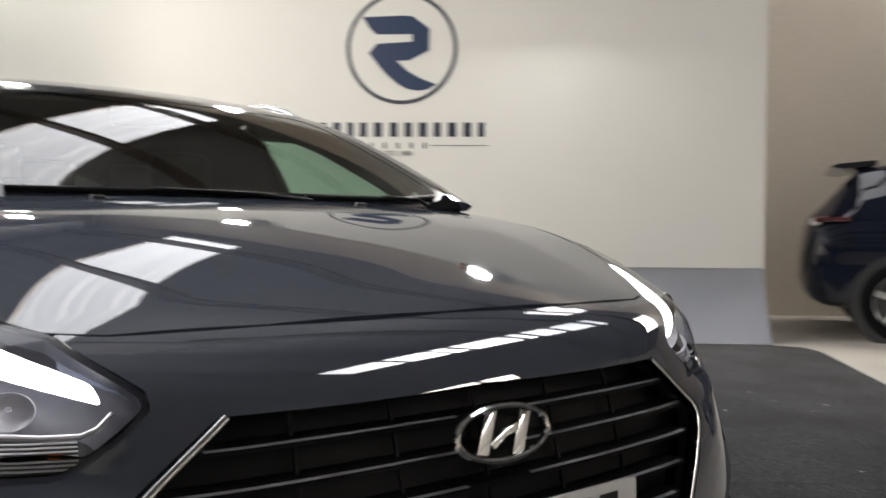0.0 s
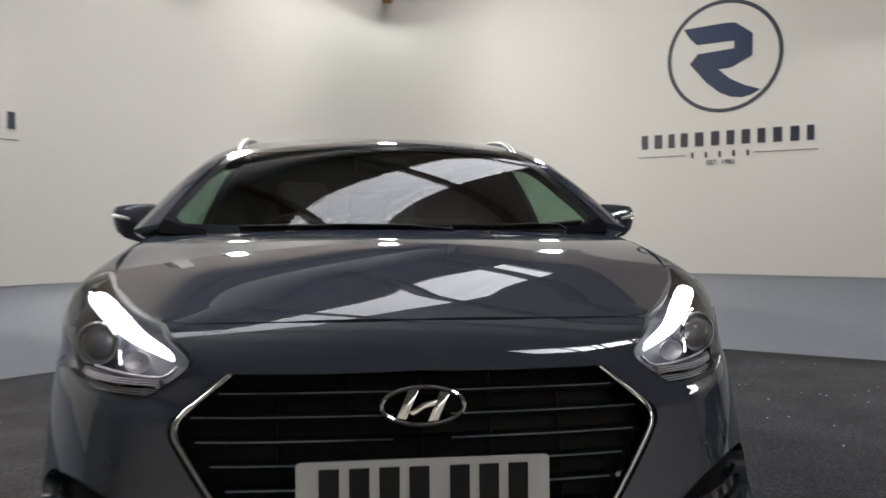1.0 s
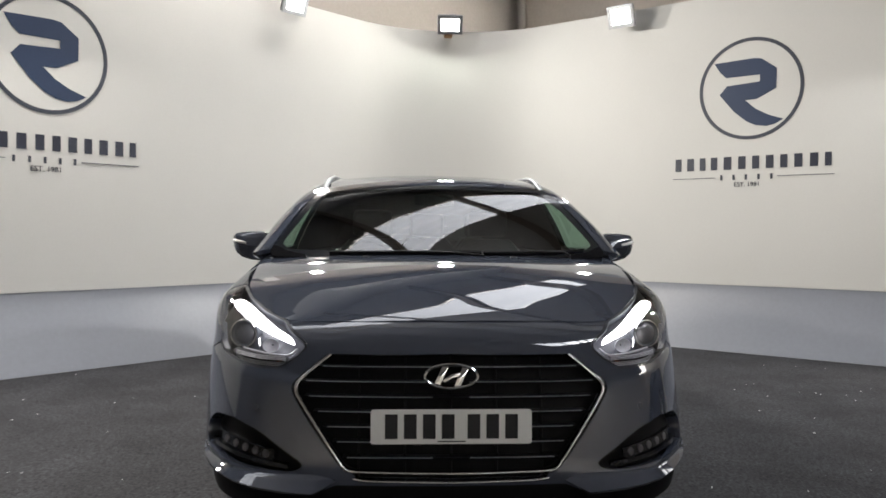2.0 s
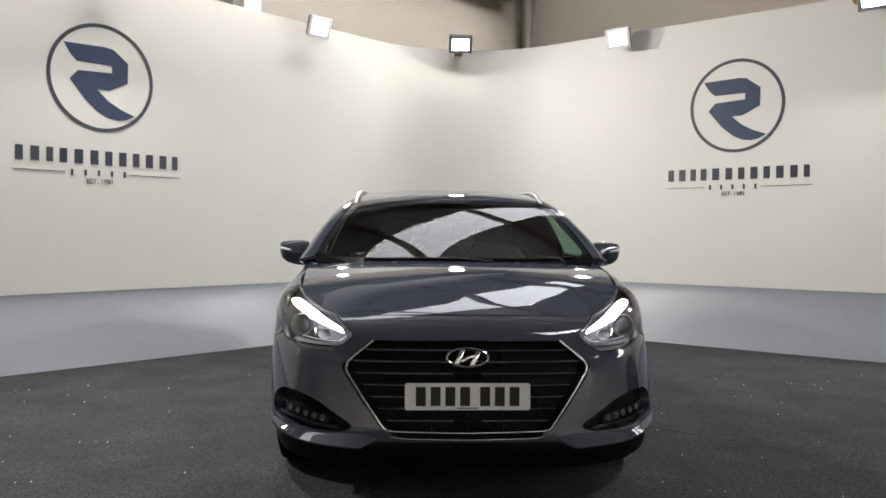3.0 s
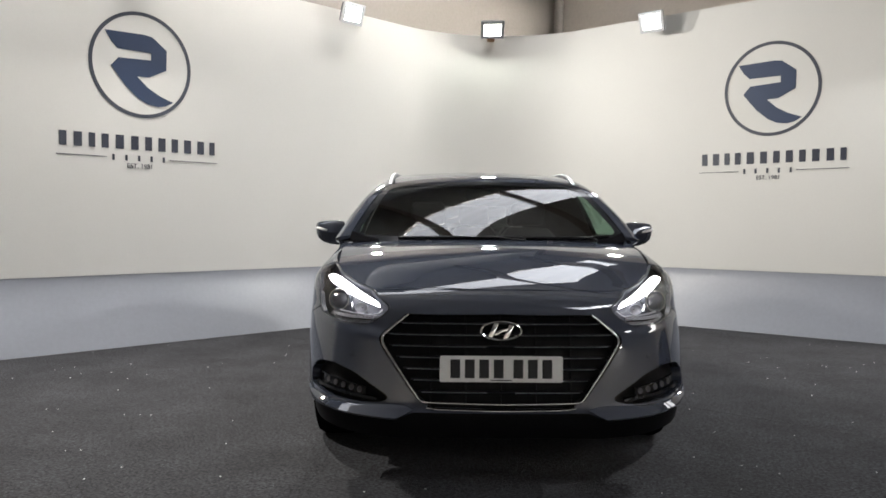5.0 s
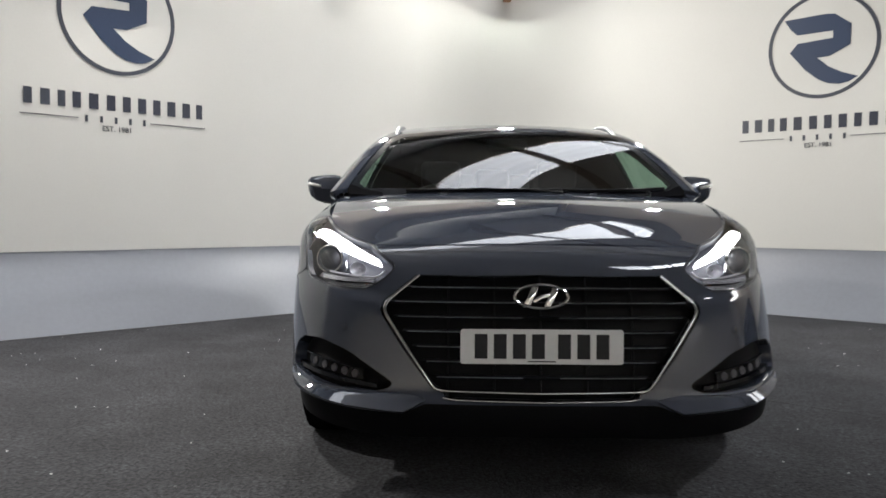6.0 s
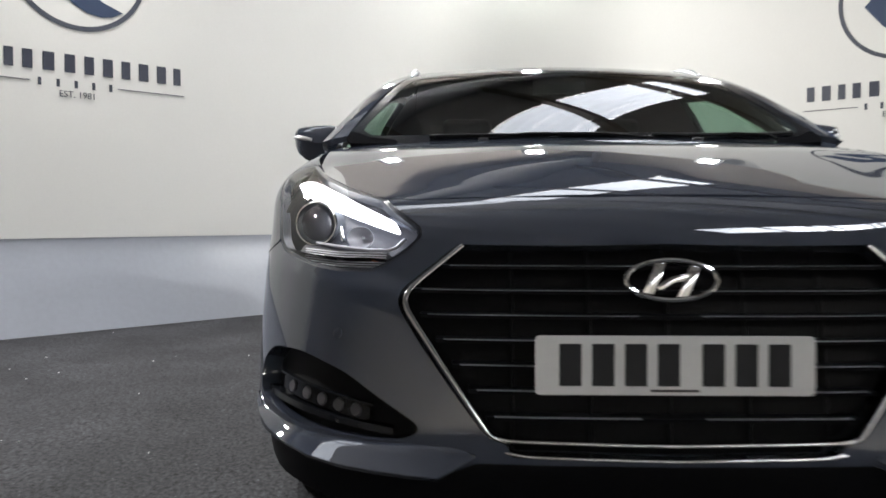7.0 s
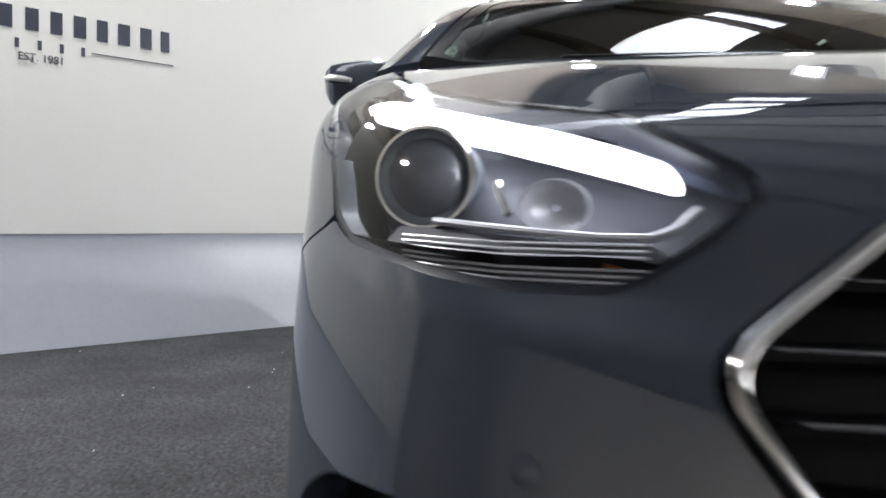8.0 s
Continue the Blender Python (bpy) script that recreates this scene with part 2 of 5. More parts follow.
class Curve:
    """Natural cubic spline with straight ends."""

    def __init__(self, *pts):
        self.x, self.y = np.array([p[0] for p in pts], float), np.array([p[1] for p in pts], float)
        n, h = len(pts), np.diff(self.x)
        a, b = np.eye(n), np.zeros(n)
        for i in range(1, n - 1):
            a[i, i - 1], a[i, i], a[i, i + 1] = h[i - 1], 2 * (h[i - 1] + h[i]), h[i]
            b[i] = 6 * ((self.y[i + 1] - self.y[i]) / h[i] - (self.y[i] - self.y[i - 1]) / h[i - 1])
        self.m = np.linalg.solve(a, b)

    def __call__(self, v):
        v = np.asarray(v, float)
        c = np.clip(v, self.x[0], self.x[-1])
        i = np.clip(np.searchsorted(self.x, c) - 1, 0, len(self.x) - 2)
        h = self.x[i + 1] - self.x[i]
        a, b = (self.x[i + 1] - c) / h, (c - self.x[i]) / h
        s = a * self.y[i] + b * self.y[i + 1] + ((a**3 - a) * self.m[i] + (b**3 - b) * self.m[i + 1]) * h * h / 6
        h0, h1 = self.x[1] - self.x[0], self.x[-1] - self.x[-2]
        s0 = (self.y[1] - self.y[0]) / h0 - h0 * self.m[1] / 6
        s1 = (self.y[-1] - self.y[-2]) / h1 + h1 * self.m[-2] / 6
        return s + np.minimum(v - self.x[0], 0) * s0 + np.maximum(v - self.x[-1], 0) * s1


def smax(a, b, k):
    h = np.maximum(k - np.abs(a - b), 0) / k
    return np.maximum(a, b) + h * h * k * 0.25


def step_up(t):
    t = np.clip(t, 0, 1)
    return t * t * (3 - 2 * t)


# ---- the shape of the estate car: nose towards -y, number plate at y = 0 ----
NOSE = Curve((0.10, 0.09), (0.20, 0.02), (0.32, -0.015), (0.42, -0.01), (0.55, 0.012), (0.65, 0.04), (0.735, 0.068), (0.80, 0.085), (0.90, 0.13), (1.0, 0.19))
SWEEPBACK = Curve((0.1, 0.68), (0.35, 0.70), (0.5, 0.79), (0.7, 0.88), (0.9, 0.96))
WIDE = Curve((0.12, 0.77), (0.25, 0.850), (0.4, 0.884), (0.6, 0.908), (0.75, 0.911), (0.9, 0.903), (1.0, 0.884), (1.1, 0.845))
HOOD = Curve((0.0, 0.752), (0.08, 0.793), (0.165, 0.832), (0.32, 0.884), (0.44, 0.919), (0.6, 0.960), (0.72, 0.987), (0.82, 1.006), (0.95, 1.026), (1.04, 1.037), (1.2, 1.052), (1.5, 1.06), (4.6, 1.06))
SHOULDER = Curve((0.3, 0.0), (0.45, 0.005), (0.62, 0.020), (0.8, 0.030), (1.0, 0.034), (1.2, 0.036), (1.5, 0.034))
SCREEN = Curve((0.95, 0.86), (1.034, 1.04), (1.23, 1.465), (1.403, 1.895), (1.47, 2.08))
ROOF = Curve((1.6, 1.362), (1.895, 1.422), (2.4, 1.494), (3.0, 1.513), (3.8, 1.478), (4.4, 1.405), (4.7, 1.36))
TUMBLE = Curve((0.9, 0.92), (1.03, 0.874), (1.2, 0.801), (1.4, 0.678), (1.5, 0.60))


def lower_body(x, y, z):
    ax = np.sqrt(x * x + 1e-5)
    c = SWEEPBACK(z)
    brow = 0.643 - 0.2 * np.maximum(0.57 - ax, 0) + 0.4 * np.maximum(ax - 0.62, 0) ** 1.5
    ledge = 0.011 * step_up((ax - 0.36) / 0.22) * step_up((z - brow) / 0.042) * (1 - step_up((z - 0.74) / 0.14))
    f1 = (NOSE(z) + c * (0.12 * ax**2 + 0.86 * ax**6) + ledge - y) / np.sqrt(1 + (c * (0.24 * ax + 5.16 * ax**5)) ** 2)
    waist = 0.048 * step_up((z - 0.82) / 0.15) * (1 - step_up((y - 1.0) / 0.6))
    f2 = ax - WIDE(z) + waist + 0.10 * (np.maximum(y - 3.3, 0) / 1.4) ** 2.5
    crease = 0.002 * np.exp(-(((ax - 0.40 - 0.22 * y) / 0.10) ** 2)) * np.clip(y * 2.5 - 0.45, 0, 1)
    crown = 0.105 - SHOULDER(np.clip(y, 0.3, 1.5)) / 0.64
    f3 = (z - HOOD(y) + crown * ax**2 - crease) / 1.05
    f4 = y - 4.72 + 0.22 * ax**4
    return smax(smax(smax(f1, f2, 0.06), f3, 0.06), f4, 0.12)


def cabin(x, y, z):
    ax = np.sqrt(x * x + 1e-5)
    g1 = (SCREEN(z) + 0.16 * ax * ax - y) / 2.5
    g2 = (ax - TUMBLE(z) + 0.04 * (np.maximum(y - 2.6, 0) / 2.0) ** 2) / 1.15
    g3 = z - ROOF(y) + 0.085 * ax * ax
    g4 = (y - 4.66 + 0.95 * np.maximum(z - 1.0, 0) + 0.15 * ax * ax) / 1.4
    return smax(smax(smax(g1, g2, 0.03), g3, 0.05), g4, 0.06)


class FromPoint:
    """Looks outwards from a point inside: u is the bearing from -y, v the climb."""

    def __init__(self, at):
        self.at = np.array(at, float)

    def uv(self, p):
        d = np.asarray(p, float) - self.at
        return np.array([math.atan2(d[0], -d[1]), math.atan2(d[2], math.hypot(d[0], d[1]))])

    def rays(self, uv):
        cu, su, cv, sv = np.cos(uv[:, 0]), np.sin(uv[:, 0]), np.cos(uv[:, 1]), np.sin(uv[:, 1])
        return np.tile(self.at, (len(uv), 1)), np.c_[su * cv, -cu * cv, sv], 1.7


class FromBelow:
    """Looks straight up from a level: u is x, v is y."""

    def __init__(self, level):
        self.level = level

    def uv(self, p):
        return np.array([p[0], p[1]], float)

    def rays(self, uv):
        return np.c_[uv, np.full(len(uv), self.level)], np.tile([0.0, 0, 1], (len(uv), 1)), 1.2


class FromMiddle:
    """Looks straight out sideways: u is y, v is z."""

    def __init__(self, side, start=0.2):
        self.side, self.start = side, start

    def uv(self, p):
        return np.array([p[1], p[2]], float)

    def rays(self, uv):
        return np.c_[np.full(len(uv), self.side * self.start), uv], np.tile([float(self.side), 0, 0], (len(uv), 1)), 1.4


class FromBack:
    """Looks straight forwards along -y: u is x, v is z."""

    def __init__(self, start, way=-1):
        self.start, self.way = start, way

    def uv(self, p):
        return np.array([p[0], p[2]], float)

    def rays(self, uv):
        return np.c_[uv[:, 0], np.full(len(uv), self.start), uv[:, 1]], np.tile([0, float(self.way), 0], (len(uv), 1)), 2.0


def project_on(shape, view, uv, level=0.0):
    """Points and outward normals where the view's rays leave the shape."""
    o, d, far = view.rays(uv)
    lo, hi = np.zeros(len(uv)), np.full(len(uv), far)
    for _ in range(34):
        mid = (lo + hi) / 2
        p = o + d * mid[:, None]
        inside = shape(p[:, 0], p[:, 1], p[:, 2]) < level
        lo, hi = np.where(inside, mid, lo), np.where(inside, hi, mid)
    p = o + d * lo[:, None]
    g, e = np.zeros_like(p), 2e-3
    for k in range(3):
        s = np.zeros(3)
        s[k] = e
        a, b = p + s, p - s
        g[:, k] = shape(a[:, 0], a[:, 1], a[:, 2]) - shape(b[:, 0], b[:, 1], b[:, 2])
    return p, g / np.maximum(np.linalg.norm(g, axis=1), 1e-9)[:, None]


def rounded(poly, r, seg=5):
    """Rounds the corners of a closed outline."""
    out, n = [], len(poly)
    for i in range(n):
        a, b, c = (np.array(poly[(i + k) % n], float) for k in (-1, 0, 1))
        ra = min(r, np.linalg.norm(a - b) * 0.45)
        rc = min(r, np.linalg.norm(c - b) * 0.45)
        p, q = b + (a - b) / np.linalg.norm(a - b) * ra, b + (c - b) / np.linalg.norm(c - b) * rc
        for t in np.linspace(0, 1, seg):
            out.append(p * (1 - t) ** 2 + 2 * b * t * (1 - t) + q * t * t)
    return out


def dense(poly, step):
    out, n = [], len(poly)
    for i in range(n):
        a, b = np.array(poly[i], float), np.array(poly[(i + 1) % n], float)
        k = max(1, int(math.ceil(np.linalg.norm(b - a) / step)))
        out += [a + (b - a) * j / k for j in range(k)]
    keep = [p for i, p in enumerate(out) if np.linalg.norm(p - out[i - 1]) > step * 0.08]
    return np.array(keep)


def inside_poly(pts, poly):
    x, y = pts[:, 0], pts[:, 1]
    res = np.zeros(len(pts), bool)
    for i in range(len(poly)):
        (x0, y0), (x1, y1) = poly[i - 1], poly[i]
        if y0 != y1:
            c = ((y0 > y) != (y1 > y)) & (x < (x1 - x0) * (y - y0) / (y1 - y0) + x0)
            res ^= c
    return res


def near_poly(pts, poly, d):
    a, b = poly, np.roll(poly, -1, axis=0)
    best = np.full(len(pts), 9e9)
    for p, q in zip(a, b):
        e = q - p
        t = np.clip(((pts - p) @ e) / max(e @ e, 1e-12), 0, 1)
        best = np.minimum(best, np.linalg.norm(p + t[:, None] * e - pts, axis=1))
    return best < d


def panel(name, shape, view, outline, material, parent=None, label="", holes=(), step=0.03, level=0.0, round_=0.02, lip=0.012, flat=False):
    """A skin cut out of a shape: outline and holes are corners in space (or pairs u, v), seen by the view; edges are turned in by lip."""
    def loop(pts):
        q = [view.uv(p) if len(p) == 3 else np.array(p, float) for p in pts]
        return dense(rounded(q, round_) if round_ else q, step)

    outer, inner = loop(outline), [loop(h) for h in holes]
    lo, hi = outer.min(0), outer.max(0)
    gx, gy = np.meshgrid(np.arange(lo[0] + step * 0.37, hi[0], step), np.arange(lo[1] + step * 0.41, hi[1], step * 0.87))
    gx[1::2] += step / 2
    g = np.c_[gx.ravel(), gy.ravel()]
    g = g[inside_poly(g, outer)]
    for lp in [outer] + inner:
        g = g[~near_poly(g, lp, step * 0.45)]
    for lp in inner:
        g = g[~inside_poly(g, lp)]
    pts, edges = [], []
    for lp in [outer] + inner:
        k = len(pts)
        pts += list(lp)
        edges += [(k + i, k + (i + 1) % len(lp)) for i in range(len(lp))]
    pts += list(g)
    v, _, f, _, _, _ = delaunay_2d_cdt([Vector(p) for p in pts], edges, [], 0, 1e-7)
    uv = np.array([tuple(p) for p in v])
    tri = np.array([t for t in f if len(t) == 3])
    mid = uv[tri].mean(1)
    ok = inside_poly(mid, outer)
    for lp in inner:
        ok &= ~inside_poly(mid, lp)
    tri = tri[ok]
    p, nrm = project_on(shape, view, uv, level)
    fn = np.cross(p[tri[:, 1]] - p[tri[:, 0]], p[tri[:, 2]] - p[tri[:, 0]])
    flip = (fn * nrm[tri[:, 0]]).sum(1) < 0
    tri[flip] = tri[flip][:, ::-1]
    verts, norms, faces = list(p), list(nrm), [tuple(t) for t in tri]
    if lip:
        seen = {}
        for t in tri:
            for a, b in ((t[0], t[1]), (t[1], t[2]), (t[2], t[0])):
                seen[(a, b)] = 1
        rim = [e for e in seen if (e[1], e[0]) not in seen]
        nxt = {a: b for a, b in rim}
        prv = {b: a for a, b in rim}
        top, low = {}, {}
        for a in nxt:
            tan = p[nxt[a]] - p[prv.get(a, a)]
            out = np.cross(tan, nrm[a])
            out /= max(np.linalg.norm(out), 1e-9)
            for d, place in ((top, p[a]), (low, p[a] - nrm[a] * lip)):
                d[a] = len(verts)
                verts.append(place)
                norms.append(out)
        for a, b in rim:
            if a in top and b in top:
                faces.append((b, a, low[a]))
                faces[-1] = (top[b], top[a], low[a], low[b])
    me = bpy.data.meshes.new(name)
    me.from_pydata([tuple(q) for q in verts], [], faces)
    me.shade_smooth()
    me.normals_split_custom_set_from_vertices([tuple(q) for q in norms])
    return link(name, me, material, parent, label)


def both(pts):
    """The outline's right half, from the middle round to the middle, with its mirror image."""
    return list(pts) + [(-q[0], *q[1:]) for q in reversed(pts) if abs(q[0]) > 1e-6]


def flip(pts, side):
    return [(p[0] * side, *p[1:]) for p in pts]


# ---- the booth: two straight wings joined by a round corner ----
LEFT_TURN, RIGHT_TURN, LEFT_OFF, RIGHT_OFF, BEND = radians(44.4), radians(40.65), -5.06, -6.0, 1.6
NL, NR = Vector((math.sin(LEFT_TURN), -math.cos(LEFT_TURN))), Vector((-math.sin(RIGHT_TURN), -math.cos(RIGHT_TURN)))
DL, DR = Vector((math.cos(LEFT_TURN), math.sin(LEFT_TURN))), Vector((math.cos(RIGHT_TURN), -math.sin(RIGHT_TURN)))
BEND_AT = Vector(np.linalg.solve(np.array([NL, NR]), [LEFT_OFF + BEND, RIGHT_OFF + BEND]))


def booth_line(off=0.0, seg=36, wing=5.46, left=8.0):
    """The booth wall's plan from its left end to its right end, moved off metres towards the room."""
    a0, a1 = math.atan2(-NL.y, -NL.x), math.atan2(-NR.y, -NR.x)
    r = BEND - off
    arc = [BEND_AT + r * Vector((math.cos(a0 + (a1 - a0) * i / seg), math.sin(a0 + (a1 - a0) * i / seg))) for i in range(seg + 1)]
    steps = 14
    return [arc[0] - DL * left * (1 - i / steps) for i in range(steps)] + arc + [arc[-1] + DR * wing * i / steps for i in range(1, steps + 1)]


def booth_skin(profile, closed=True):
    """Carries a profile of (off, z) along the booth's plan."""
    lines = [booth_line(o) for o, z in profile]
    return sweep(None, [[(lines[k][i].x, lines[k][i].y, profile[k][1]) for k in range(len(profile))] for i in range(len(lines[0]))], close=closed, cap=closed)


WALL_LOW, WALL_TOP = 0.645, 3.535
tagged(part("wall_booth", booth_skin([(0, WALL_LOW), (0, WALL_TOP), (-0.11, WALL_TOP), (-0.11, WALL_LOW)]), WALL),
       "smooth white painted curved display wall panel", "wall", kind="structure")
cove = [(0.249 * (1 - t) ** 1.5 - 0.004, 0.012 + (WALL_LOW - 0.014) * t) for t in (i / 16 for i in range(17))]
tagged(part("wall_plinth", booth_skin(cove + [(-0.10, WALL_LOW - 0.002), (-0.10, 0.012)]), COVE),
       "grey glossy coved plinth below the white display wall", "plinth", kind="structure")

# floors
CORNER = Vector((1.673, 9.50))
ROOM = [CORNER, CORNER - DL * 20, CORNER - DL * 20 + DR * 20, CORNER + DR * 20]


def slab(outline, z0, z1):
    bm = bmesh.new()
    f = bm.faces.new([bm.verts.new((x, y, z0)) for x, y in outline])
    r = bmesh.ops.extrude_face_region(bm, geom=[f])
    bmesh.ops.translate(bm, verts=[v for v in r["geom"] if isinstance(v, bmesh.types.BMVert)], vec=(0, 0, z1 - z0))
    return bm


tagged(part("floor", slab([tuple(p) for p in ROOM], -0.2, -0.002), CONCRETE, smooth=False), "pale grey painted concrete warehouse floor", "floor", kind="structure")
line = booth_line(0.238)
rim = [tuple(p) for p in line if p.x < 5.0] + [(5.25, 3.08), (5.50, 2.83), (5.62, 2.60), (5.50, 2.38), (4.48, 1.44), (-1.2, -4.1), (-4.5, -3.6), tuple(line[0] + NL * 1.5)]
tagged(part("floor_carpet", slab(rim[::-1], -0.002, 0.010), CARPET, smooth=False), "dark charcoal needle-felt exhibition carpet on the concrete", "carpet", kind="structure")


def wall_between(a, b, z0, z1, thick, material, name, label):
    a, b = Vector(a), Vector(b)
    d = (b - a).normalized()
    n = Vector((d.y, -d.x))
    return tagged(part(name, slab([tuple(a), tuple(b), tuple(b - n * thick), tuple(a - n * thick)], z0, z1), material, smooth=False), label, "wall", kind="structure")


CEIL = 5.5
wall_between(ROOM[1], ROOM[0], -0.2, CEIL, 0.25, BLOCKWALL, "wall_north_west", "cream warehouse wall behind the booth, its colour darkened to subdue daylight")
wall_between(ROOM[0], ROOM[3], -0.2, CEIL, 0.25, BROWNWALL, "wall_north_east", "taupe warehouse wall behind the booth")
wall_between(ROOM[3], ROOM[2], -0.2, CEIL, 0.25, CREAMWALL, "wall_south_east", "plain cream warehouse wall")
wall_between(ROOM[2], ROOM[1], -0.2, CEIL, 0.25, CREAMWALL, "wall_south_west", "plain cream warehouse wall")
def roof_point(a, s, z=0.0):
    """A place under the roof: a metres from the origin across the purlins' bays, s metres along the rooflights."""
    p = NL * a + DL * s
    return Vector((p.x, p.y, z))


# second and fourth strips are unseen, added to brighten the north-east wall
ROOFLIGHTS = ((-4.15, -3.20, -2.2, 7.6), (1.60, 2.55, 6.3, 8.4), (3.30, 4.25, -0.95, 5.6), (4.6, 7.8, 7.0, 10.5), (12.0, 14.1, -11.5, 0.2))
# the last strip is unseen too, added to light the car's front
DUSTY = (2,)  # rooflights greyed by dirt
PURLINS = [6.86 - 1.93 * i for i in range(11)]
bm = bmesh.new()
edge = -5.75
TURN_A = math.atan2(NL.y, NL.x)
for a0, a1, from_, to_ in ROOFLIGHTS + ((14.6, 14.6, 0, 0),):
    add_box(bm, Matrix.Translation(roof_point((edge + a0) / 2, -2.0, CEIL + 0.05)) @ Matrix.Rotation(TURN_A, 4, "Z"), (a0 - edge, 26.0, 0.06))
    if a1 > a0:
        for s0, s1 in ((to_, 11.0), (-15.0, from_)):
            add_box(bm, Matrix.Translation(roof_point((a0 + a1) / 2, (s0 + s1) / 2, CEIL + 0.05)) @ Matrix.Rotation(TURN_A, 4, "Z"), (a1 - a0, s1 - s0, 0.06))
    edge = a1
tagged(part("ceiling", bm, ROOFING, smooth=False), "dark warehouse roof sheeting pierced by rooflight strips", "ceiling", kind="structure")

def rooflight_sheet(name, clear, milky):
    GRP = bpy.data.materials.new(name)
    GRP.use_nodes = True
    gn, gl_ = GRP.node_tree.nodes, GRP.node_tree.links.new
    gn.remove(gn["Principled BSDF"])
    g_co, g_map, g_wave, g_ramp = gn.new("ShaderNodeTexCoord"), gn.new("ShaderNodeMapping"), gn.new("ShaderNodeTexWave"), gn.new("ShaderNodeMapRange")
    g_tr, g_dif, g_mix = gn.new("ShaderNodeBsdfTransparent"), gn.new("ShaderNodeBsdfTranslucent"), gn.new("ShaderNodeMixShader")
    g_wave.inputs["Scale"].default_value, g_wave.inputs["Distortion"].default_value = 1.6, 0.6
    g_map.inputs["Rotation"].default_value = (0, 0, -TURN_A)
    g_ramp.inputs["To Min"].default_value, g_ramp.inputs["To Max"].default_value = 0.0, 0.3
    gl_(g_co.outputs["Object"], g_map.inputs["Vector"])
    gl_(g_map.outputs[0], g_wave.inputs["Vector"])
    gl_(g_wave.outputs["Fac"], g_ramp.inputs["Value"])
    g_dif.inputs["Color"].default_value, g_tr.inputs["Color"].default_value = milky, clear
    gl_(g_ramp.outputs[0], g_mix.inputs[0])
    gl_(g_tr.outputs[0], g_mix.inputs[1])
    gl_(g_dif.outputs[0], g_mix.inputs[2])
    gl_(g_mix.outputs[0], gn["Material Output"].inputs["Surface"])
    return GRP


CLEARSHEET = rooflight_sheet("corrugated_rooflight_sheet", (1.0, 0.96, 0.90, 1), (0.62, 0.60, 0.57, 1))
DUSTYSHEET = rooflight_sheet("dusty_rooflight_sheet", (0.42, 0.44, 0.47, 1), (0.40, 0.40, 0.42, 1))
for k, (a0, a1, from_, to_) in enumerate(ROOFLIGHTS):
    bm = bmesh.new()
    n = 56
    rows = [[bm.verts.new(roof_point(a0 + (a1 - a0) * i / n, s, CEIL + 0.075 + 0.022 * math.sin(2 * math.pi * i / 8))) for i in range(n + 1)] for s in (from_, to_)]
    for i in range(n):
        bm.faces.new((rows[0][i], rows[0][i + 1], rows[1][i + 1], rows[1][i]))
    ob = tagged(part("window_%d" % (k + 1), bm, DUSTYSHEET if k in DUSTY else CLEARSHEET, sharp=80), "translucent corrugated rooflight strip in the warehouse roof, three of five added for light", "rooflight", kind="structure")
for i, s in enumerate(PURLINS):
    bm = box(Matrix.Translation(roof_point(4.4, s, CEIL - 0.10)) @ Matrix.Rotation(TURN_A, 4, "Z"), (20.0, 0.012, 0.20))
    add_box(bm, Matrix.Translation(roof_point(4.4, s - 0.03, CEIL - 0.20)) @ Matrix.Rotation(TURN_A, 4, "Z"), (20.0, 0.09, 0.012))
    add_box(bm, Matrix.Translation(roof_point(4.4, s + 0.03, CEIL + 0.0)) @ Matrix.Rotation(TURN_A, 4, "Z"), (20.0, 0.09, 0.012))
    tagged(part("beam_%d" % (i + 1), bm, RUSTSTEEL if i < 6 else STEEL, smooth=False), "tan painted steel roof purlin", "beam", kind="structure")

bm = bmesh.new()
for s in (0.25, 1.47, 2.69, 3.91, 5.13):
    add_box(bm, Matrix.Translation(roof_point(3.775, s, CEIL + 0.02)) @ Matrix.Rotation(TURN_A, 4, "Z"), (0.95, 0.13, 0.06))
tagged(part("trim_glazing_bars", bm, STEEL, smooth=False), "grey glazing bars across a rooflight", "bar", kind="structure")

# eaves girder, corner pipe and post seen above the booth wall
g = CORNER - DL * 5.36 + NL * 0.22
tagged(part("beam_eaves", box(Matrix.Translation((g.x, g.y, 5.14)) @ Matrix.Rotation(LEFT_TURN, 4, "Z"), (9.6, 0.34, 0.72), 0.01, 1), STEEL, smooth=False),
       "dark blue-grey steel girder along the warehouse wall", "beam", kind="structure")
g = CORNER + NL * 0.16 + NR * 0.16
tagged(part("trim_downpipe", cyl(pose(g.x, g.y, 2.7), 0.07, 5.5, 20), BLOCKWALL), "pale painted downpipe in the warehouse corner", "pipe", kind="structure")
g = Vector((-1.95, 5.55)) - NL * 0.02
tagged(part("trim_post", box(Matrix.Translation((g.x, g.y, 2.0)) @ Matrix.Rotation(LEFT_TURN, 4, "Z"), (0.22, 0.22, 4.0), 0.006, 1), WALL, smooth=False),
       "white painted square post behind the booth wall", "post", kind="structure")

# floodlights on the wall's top edge
def bracket_point(x_on_line):
    pts = booth_line(0.0, 60)
    k = next(i for i in range(1, len(pts)) if pts[i].x >= x_on_line)
    d = (pts[k] - pts[k - 1]).normalized()
    return pts[k - 1].lerp(pts[k], (x_on_line - pts[k - 1].x) / (pts[k].x - pts[k - 1].x)), Vector((d.y, -d.x))


